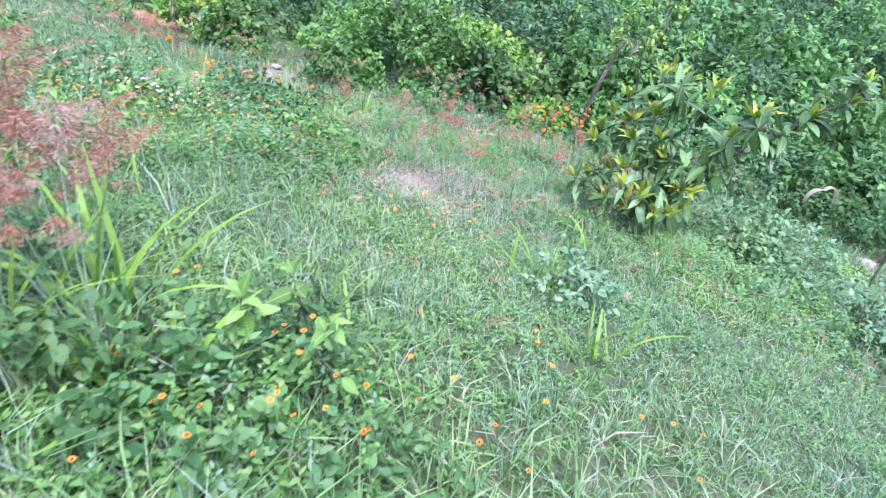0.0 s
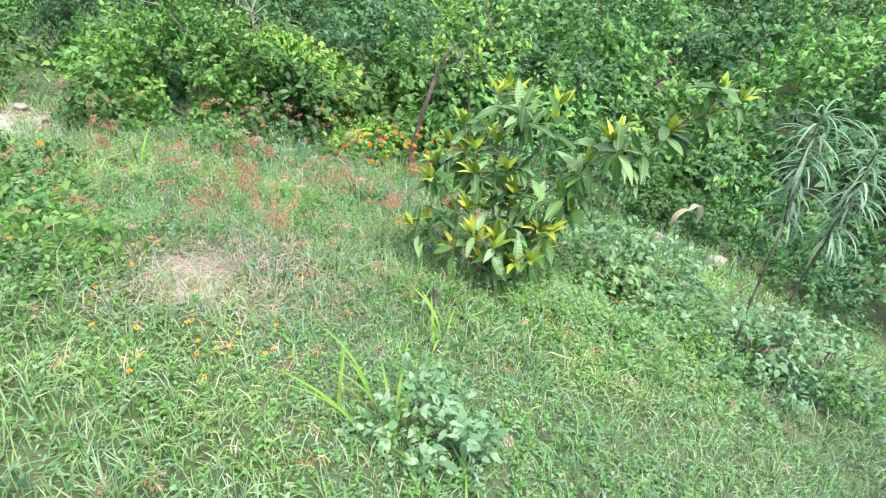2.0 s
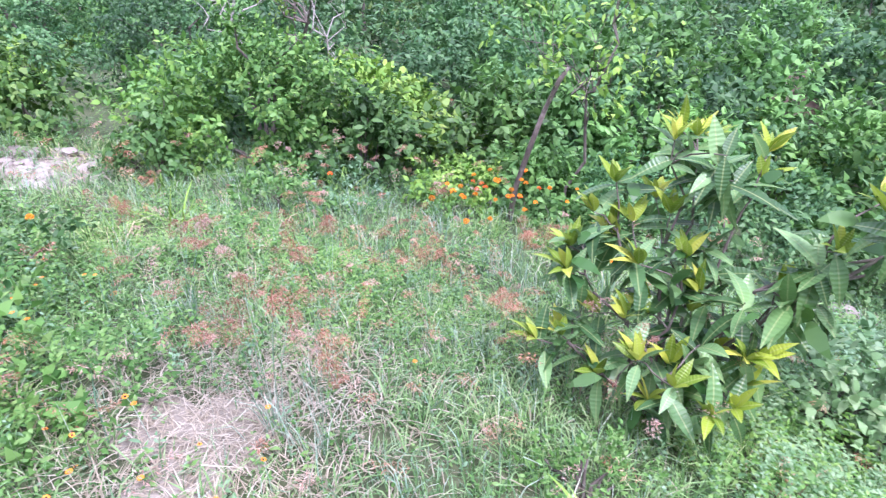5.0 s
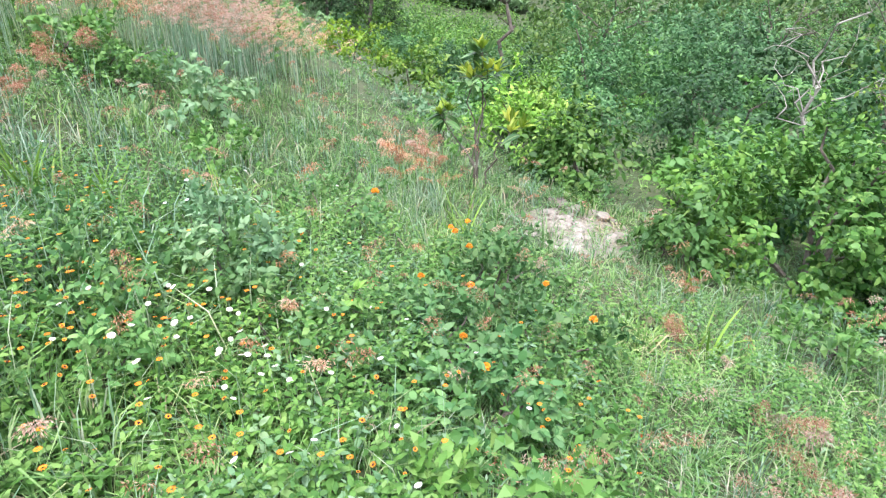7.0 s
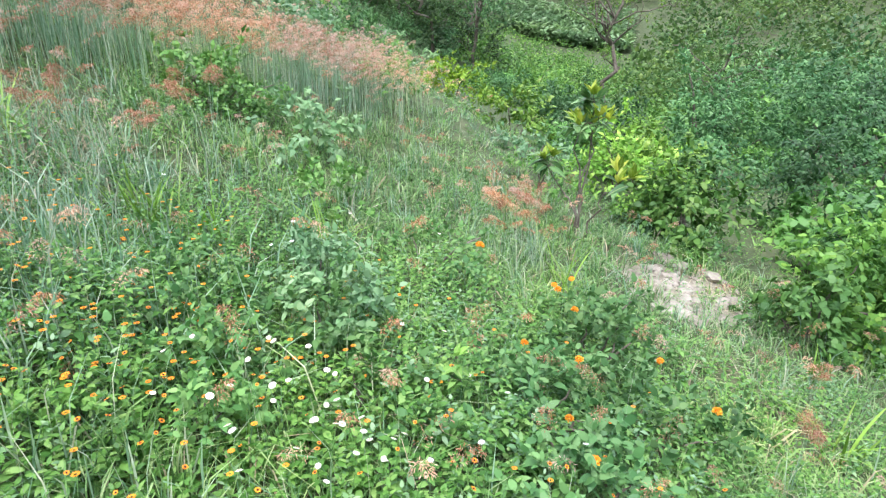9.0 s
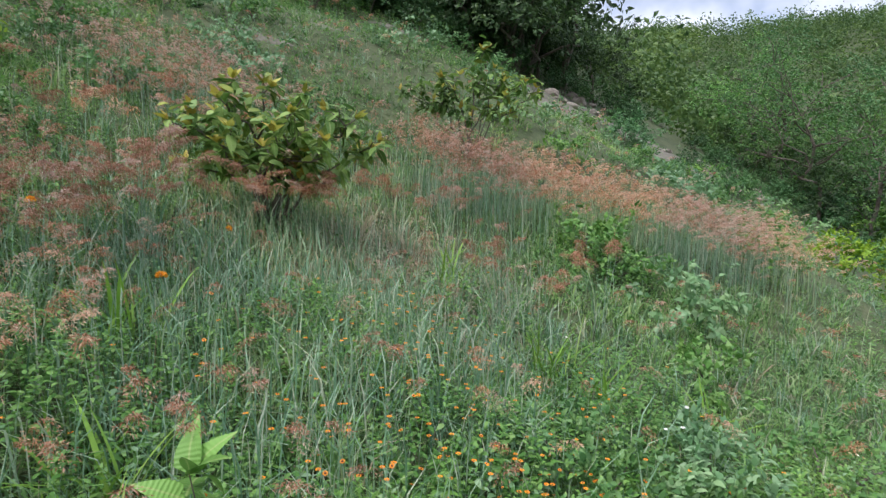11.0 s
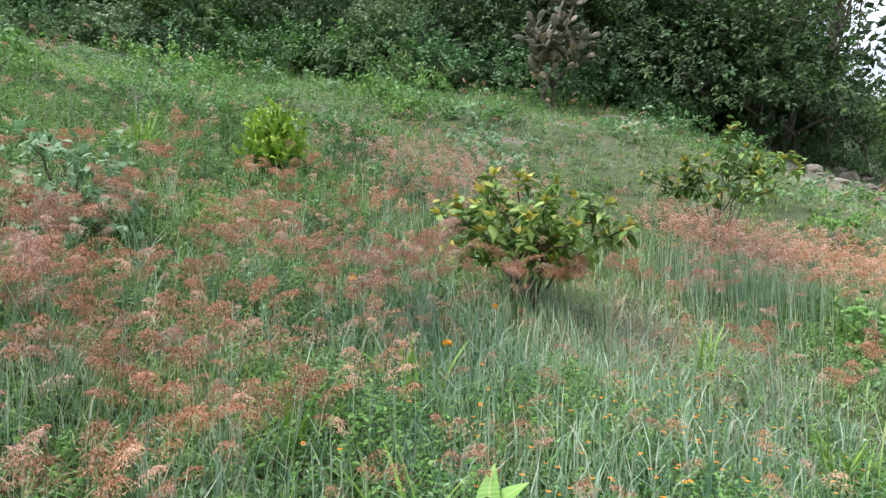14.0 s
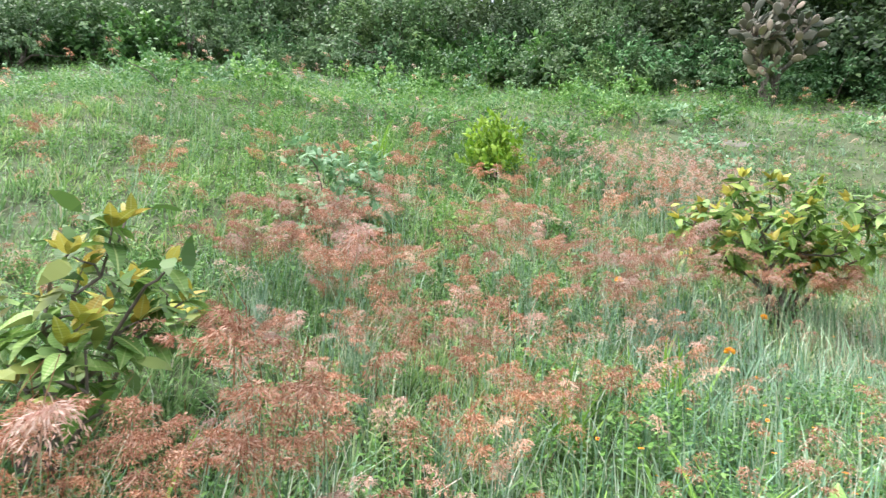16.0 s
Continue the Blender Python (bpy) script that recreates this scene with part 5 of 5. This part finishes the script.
def disc_mesh(radius, height, mat, name="disc"):
    s = Soup()
    n = 8
    a = np.arange(n) * 2 * np.pi / n
    v = [(radius * math.cos(t), radius * math.sin(t), -0.001) for t in a] + [(radius * 0.7 * math.cos(t), radius * 0.7 * math.sin(t), height * 0.8) for t in a] + [(0, 0, height)]
    f = []
    for j in range(n):
        k = (j + 1) % n
        f += [[j, k, n + k], [j, n + k, n + j], [n + j, n + k, 2 * n]]
    s.add(v, f)
    return s.mesh(name, mat, flat=False)


def stem_mesh(length):
    s = Soup()
    tube(s, np.array([[0.01, 0.0, -length], [0.012, 0.004, -length * 0.5], [0, 0, 0]]), [0.0016, 0.0013, 0.001], 4)
    return s.mesh("stem", LANTANA_LEAF)


SMALL = [petals_mesh(9, 0.004, 0.0135, 0.008, ORANGE), petals_mesh(8, 0.004, 0.0125, 0.008, ORANGE, 0.35)]
SMALL_DISC, DAISY_DISC = disc_mesh(0.0055, 0.004, DISC), disc_mesh(0.006, 0.005, CREAM_DISC)
DAISY = petals_mesh(14, 0.004, 0.018, 0.008, WHITE, 0.1)
SHORT_STEM, LONG_STEM = stem_mesh(0.34), stem_mesh(0.4)


def flower(name, x, y, up, meshes, label, group, scale=1.0):
    ob = new(name)
    ob.matrix_basis = pose(x, y, float(ground_z(x, y)) + up, rng.uniform(-28, 28), rng.uniform(-28, 28), rng.uniform(0, 360)) @ Matrix.Scale(scale, 4)
    tagged(ob, label, "flower", group)
    for n, me in meshes:
        part(n, me, ob)
    return ob


spread = []
for cx, cy, sd, n in ((-2.1, 4.0, 0.6, 130), (-1.7, 3.6, 0.45, 60), (-0.45, 1.1, 0.35, 50), (0.0, 3.1, 0.18, 22), (-2.6, 3.4, 0.45, 36), (-0.2, 3.75, 0.3, 26), (-1.3, 4.9, 0.35, 22), (0.5, 1.4, 0.4, 10), (-2.9, 2.6, 0.5, 12), (-2.5, 3.9, 0.5, 60), (-3.0, 3.7, 0.5, 40)):
    for k in range(n):
        spread.append((cx + rng.normal(0, sd), cy + rng.normal(0, sd)))
rng.shuffle(spread)
spread = [(float(x), float(y)) for x, y in spread]
for k, (x, y) in enumerate(spread[:290]):
    flower("orange_flower", x, y, rng.uniform(0.2, 0.35), (("petals", SMALL[k % 2]), ("disc", SMALL_DISC), ("stem", SHORT_STEM)), "small orange flower with a dark centre above green leaves", "small orange flowers", rng.uniform(0.5, 0.78))
rest_flowers, n = Soup(), 11
for x, y in spread[290:] + [(-2.9 + rng.normal(0, 0.6), 3.5 + rng.normal(0, 0.5)) for k in range(160)]:
    a = np.arange(n) * 2 * np.pi / n
    d = np.stack([np.cos(a), np.sin(a), np.full(n, 0.25)], 1)
    c = np.array([x, y, float(ground_z(x, y)) + rng.uniform(0.2, 0.36)])
    leaves(rest_flowers, np.tile(c, (n, 1)) + d * 0.003, d, np.tile([0.0, 0, 1.0], (n, 1)), 0.008, 0.005, fold=0.1, simple=True)
tagged(new("orange_flowers", rest_flowers.mesh("orange_flowers", ORANGE)), "many small orange flowers among green weeds", "flowers", kind="stuff")
for cx, cy, sd, n in ((-1.9, 4.07, 0.12, 13), (-1.72, 4.2, 0.22, 24), (-2.0, 4.35, 0.4, 16), (-3.0, 5.0, 0.4, 8)):
    for k in range(n):
        flower("white_flower", cx + rng.normal(0, sd), cy + rng.normal(0, sd), rng.uniform(0.27, 0.4), (("petals", DAISY), ("disc", DAISY_DISC), ("stem", LONG_STEM)), "small white flower on a thin stem", "small white flowers", rng.uniform(0.5, 0.72))


def cluster_mesh(radius, mat, seed, name="bloom"):
    """A rounded head of many small florets."""
    r = np.random.default_rng(seed)
    s = Soup()
    n = 70
    d = unit(r.normal(0, 1, (n, 3)))
    d[:, 2] = np.abs(d[:, 2])
    leaves(s, d * radius * 0.45, d + r.normal(0, 0.3, (n, 3)), r.normal(0, 1, (n, 3)), radius * 0.7, radius * 0.5)
    return s.mesh(name, mat)


BLOOMS = [cluster_mesh(0.024, BLOOM_ORANGE, 1), cluster_mesh(0.024, RED_ORANGE, 2), cluster_mesh(0.028, BLOOM_ORANGE, 3)]
for k in range(34):
    x, y = 1.5 + rng.normal(0, 0.4), 6.85 + rng.normal(0, 0.45)
    flower("marigold", x, y, rng.uniform(0.32, 0.62), (("bloom", BLOOMS[k % 3 if y > 6.6 else 0]), ("stem", LONG_STEM)), "orange marigold bloom on a tall stem", "marigolds", rng.uniform(0.65, 0.95))
for x, y, z, k in ((-2.95, 2.0, 1.24, 0), (-2.86, 2.45, 0.98, 2), (-3.56, 2.58, 1.09, 0), (-0.89, 5.45, -0.68, 1), (-2.41, 5.43, 0.18, 2), (-2.36, 5.38, 0.2, 2)):
    flower("marigold", x, y, z - float(ground_z(x, y)), (("bloom", BLOOMS[k]), ("stem", LONG_STEM)), "orange bloom standing in the grass", "marigolds", 0.72)

# lantana: leafy low bushes with orange heads
for k, (x, y, rx, rz) in enumerate(((-1.75, 5.15, 0.38, 0.3), (-1.45, 5.55, 0.35, 0.28), (-1.95, 5.85, 0.4, 0.34), (-2.25, 6.2, 0.35, 0.3), (-1.35, 4.85, 0.3, 0.26))):
    lant = put(bush("lantana_bush", 80 + k, rx, rx, rz, 620, 0.058, LANTANA_LEAF, "low lantana bush with rough leaves and orange heads", simple=False, stems=6, droop=0.15), x, y)
    for q in range(2):
        b = part("bloom", BLOOMS[2 * q if k else 0], lant, "orange flower head")
        b.matrix_basis = pose(rng.normal(0, rx * 0.4), rng.normal(0, rx * 0.4), rz * 1.3, rng.uniform(-20, 20), 0, 0) @ Matrix.Scale(0.72, 4)


# ---- the broken mossy stem in the thicket, and bare trees ----
def bare_tree(x, y, height, seed, mat, label, lean=(0.0, 0.0), limbs=9, girth=0.035, leaf_count=0):
    r = np.random.default_rng(seed)
    ob = new("bare_tree")
    ob.location = (x, y, float(ground_z(x, y)) - 0.05)
    tagged(ob, label, "tree")
    st = Soup()
    line = bend((0, 0, 0), (*lean, height * 0.75), 0.06 * height / 2, 9, r)
    tube(st, line, np.linspace(girth, girth * 0.4, 9), 8)
    part("trunk", st.mesh("trunk", mat), ob)
    ends = []
    for i in range(limbs):
        s = Soup()
        b = line[int(r.integers(3, 9))]
        e = b + np.array([r.normal(0, height * 0.2), r.normal(0, height * 0.2), height * r.uniform(0.1, 0.32)])
        lb = bend(b, e, 0.03 * height, 6, r)
        tube(s, lb, np.linspace(girth * 0.4, girth * 0.1, 6), 5)
        for q in range(4):
            b2 = lb[int(r.integers(2, 6))]
            e2 = b2 + r.normal(0, height * 0.08, 3) + np.array([0, 0, height * 0.05])
            tube(s, bend(b2, e2, 0.01 * height, 4, r), np.linspace(girth * 0.16, girth * 0.06, 4), 4)
            ends.append(e2)
        part("limb", s.mesh("limb", mat), ob)
    if leaf_count:
        s = Soup()
        e = np.array(ends)[r.integers(0, len(ends), leaf_count)] + r.normal(0, 0.07, (leaf_count, 3))
        leaves(s, e, r.normal(0, 1, (leaf_count, 3)) + np.array([0, 0, -0.5]), r.normal(0, 0.5, (leaf_count, 3)) + np.array([0, 0, 1.0]), r.uniform(0.05, 0.1, leaf_count), r.uniform(0.025, 0.045, leaf_count))
        part("crown", s.mesh("crown", BUSH_BRIGHT), ob)
    return ob


snag = new("broken_stem")
snag.location = (1.75, 7.32, float(ground_z(1.75, 7.32)) - 0.05)
tagged(snag, "leaning dark mossy stem with a broken end", "tree")
low, top = Soup(), Soup()
tube(low, np.array([[0, 0, 0], [0.05, -0.02, 0.4], [0.16, -0.05, 0.8], [0.27, -0.08, 1.15]]), [0.028, 0.024, 0.024, 0.02], 8)
tube(top, np.array([[0.25, -0.08, 1.1], [0.36, -0.1, 1.36], [0.42, -0.12, 1.46]]), [0.019, 0.022, 0.014], 8)
part("trunk", low.mesh("trunk", BARK, flat=False), snag)
part("broken_end", top.mesh("broken_end", BARK, flat=False), snag, "bare broken wood")
bare_tree(2.35, 7.6, 2.6, 13, BARK, "thin dark tree with sparse leaves", (0.35, -0.1), 8, 0.018, 420)
bare_tree(-0.35, 11.2, 2.6, 4, BARK, "crooked thin tree with few leaves", (0.2, 0.1), 8, 0.04, 200)
bare_tree(0.3, 11.6, 2.4, 7, DEAD_WOOD, "pale dead twiggy tree in the thicket", (-0.3, 0.1), 8, 0.02)
bare_tree(-10.3, 19.5, 5.2, 5, BARK, "dark twisted tree with sparse pale leaves", (0.3, 0.2), 13, 0.08, 1500)
bare_tree(-1.3, 11.9, 2.9, 15, DEAD_WOOD, "pale dead tree with twisted twigs", (0.2, -0.1), 7, 0.03)
bank = new("earth_bank", rock_mesh(77, 0.75))
bank.data.materials[0] = BROWN_SOIL
bank.matrix_basis = pose(10.0, 14.0, float(ground_z(10.0, 14.0)) + 0.1, 0, 0, 40) @ Matrix.Diagonal((2.0, 1.0, 0.4, 1))
tagged(bank, "steep bank of bare brown earth behind the thicket", "earth bank")

# weeds over the slope
WEEDS = [bush("slope_weed", 90, 0.45, 0.45, 0.3, 420, 0.075, GREY_LEAF, "grey-green leafy weed on the slope", "weed", stems=2), bush("slope_weed", 91, 0.4, 0.4, 0.32, 420, 0.07, COVER, "green leafy weed on the slope", "weed", stems=2), bush("slope_weed", 92, 0.4, 0.45, 0.26, 420, 0.06, LANTANA_LEAF, "low dense weed on the slope", "weed", stems=2)]
spots = [(2.6, 4.1, 0), (3.1, 4.6, 0), (2.3, 5.3, 2), (3.5, 5.1, 0), (4.1, 4.9, 2), (3.0, 5.8, 0), (4.3, 5.8, 2), (3.7, 3.2, 1), (2.2, 3.6, 2), (3.2, 3.3, 0), (3.45, 3.45, 2), (3.95, 3.3, 0), (2.9, 3.6, 1), (4.3, 3.6, 2), (3.25, 3.7, 0), (3.65, 3.85, 2), (3.5, 4.15, 0), (4.0, 3.75, 2), (0.3, 7.8, 0), (1.1, 8.1, 2), (-0.3, 7.4, 1), (-0.2, 8.2, 0), (-1.0, 8.6, 2), (2.0, 6.6, 1), (1.2, 7.4, 1), (-2.9, 9.6, 2), (-3.6, 9.3, 0), (-4.6, 8.9, 1), (-5.6, 10.2, 0), (-5.9, 5.5, 1), (-5.3, 6.1, 0), (-4.0, 5.6, 1), (-3.1, 5.7, 2), (-1.0, 4.3, 1), (-2.4, 3.6, 1)]
for i in range(64):
    deg, r = rng.uniform(86, 158), rng.uniform(5.5, 14.5)
    spots.append((-1 - math.sin(math.radians(deg)) * r, 3 + math.cos(math.radians(deg)) * r, int(rng.integers(0, 3))))
for i in range(34):
    deg, r = rng.uniform(42, 84), rng.uniform(7, 15)
    spots.append((-1 - math.sin(math.radians(deg)) * r, 3 + math.cos(math.radians(deg)) * r, int(rng.integers(0, 3))))
first = set()
for x, y, k in spots:
    if bare(x, y) > 0.15:
        continue
    f = again if k in first else put
    first.add(k)
    f(WEEDS[k], x, y, rng.uniform(0, 360), rng.uniform(0.55, 1.1) * (1.25 if x < -5 else 1))


# ---- the tree-like cactus at the edge of the wood ----
def pad_mesh(seed):
    r = np.random.default_rng(seed)
    bm = bmesh.new()
    bmesh.ops.create_uvsphere(bm, u_segments=10, v_segments=7, radius=1)
    for v in bm.verts:
        v.co.x *= 0.095 * (1 + 0.15 * v.co.z)
        v.co.y *= 0.018
        v.co.z = 0.13 + v.co.z * 0.135
    me = bpy.data.meshes.new("pad")
    bm.to_mesh(me)
    bm.free()
    for p in me.polygons:
        p.use_smooth = True
    me.materials.append(PAD)
    return me


def tree_cactus(x, y, seed):
    r = np.random.default_rng(seed)
    ob = new("tree_cactus")
    ob.location = (x, y, float(ground_z(x, y)) - 0.05)
    tagged(ob, "tall grey-green tree cactus with many flat pads", "cactus")
    pads = [pad_mesh(i) for i in range(2)]
    for i in range(5):
        s = Soup()
        a = r.uniform(0, 6.28)
        e = np.array([math.cos(a) * r.uniform(0.1, 0.45), math.sin(a) * r.uniform(0.2, 0.75), r.uniform(1.4, 2.6)])
        line = bend((0, 0, 0), e, 0.08, 7, r)
        tube(s, line, np.linspace(0.055, 0.03, 7), 7)
        part("trunk", s.mesh("trunk", BARK), ob)
        for q in range(27):
            p = Matrix.Translation(line[int(r.integers(2, 7))]) @ pose(0, 0, 0, r.uniform(-60, 60), r.uniform(-70, 70), r.uniform(0, 360))
            for k in range(int(r.integers(1, 4))):
                sc = r.uniform(0.6, 1.0)
                part("pad", pads[q % 2], ob).matrix_basis = p @ Matrix.Scale(sc, 4)
                p = p @ pose(r.uniform(-0.05, 0.05), 0, 0.24 * sc, r.uniform(-35, 35), r.uniform(-45, 45), r.uniform(-60, 60))
    return ob


tree_cactus(-13.2, 2.75, 4)


def dead_leaf(x, y, up):
    """A long withered leaf hanging from the shrub's arm in a loop."""
    s = Soup()
    ribbons(s, np.zeros((2, 3)), np.array([0.4, 3.3]), np.array([0.3, 0.22]), np.array([0.05, 0.045]), np.array([0.7, 0.6]), segs=8, arch=np.array([2.6, 2.2]))
    ob = new("withered_leaf", s.mesh("withered_leaf", DRY_GRASS, flat=False))
    ob.location = (x, y, float(ground_z(x, y)) + up)
    return tagged(ob, "pale withered leaf hanging beside a glossy shrub", "leaf")


dead_leaf(3.02, 4.2, 0.98)
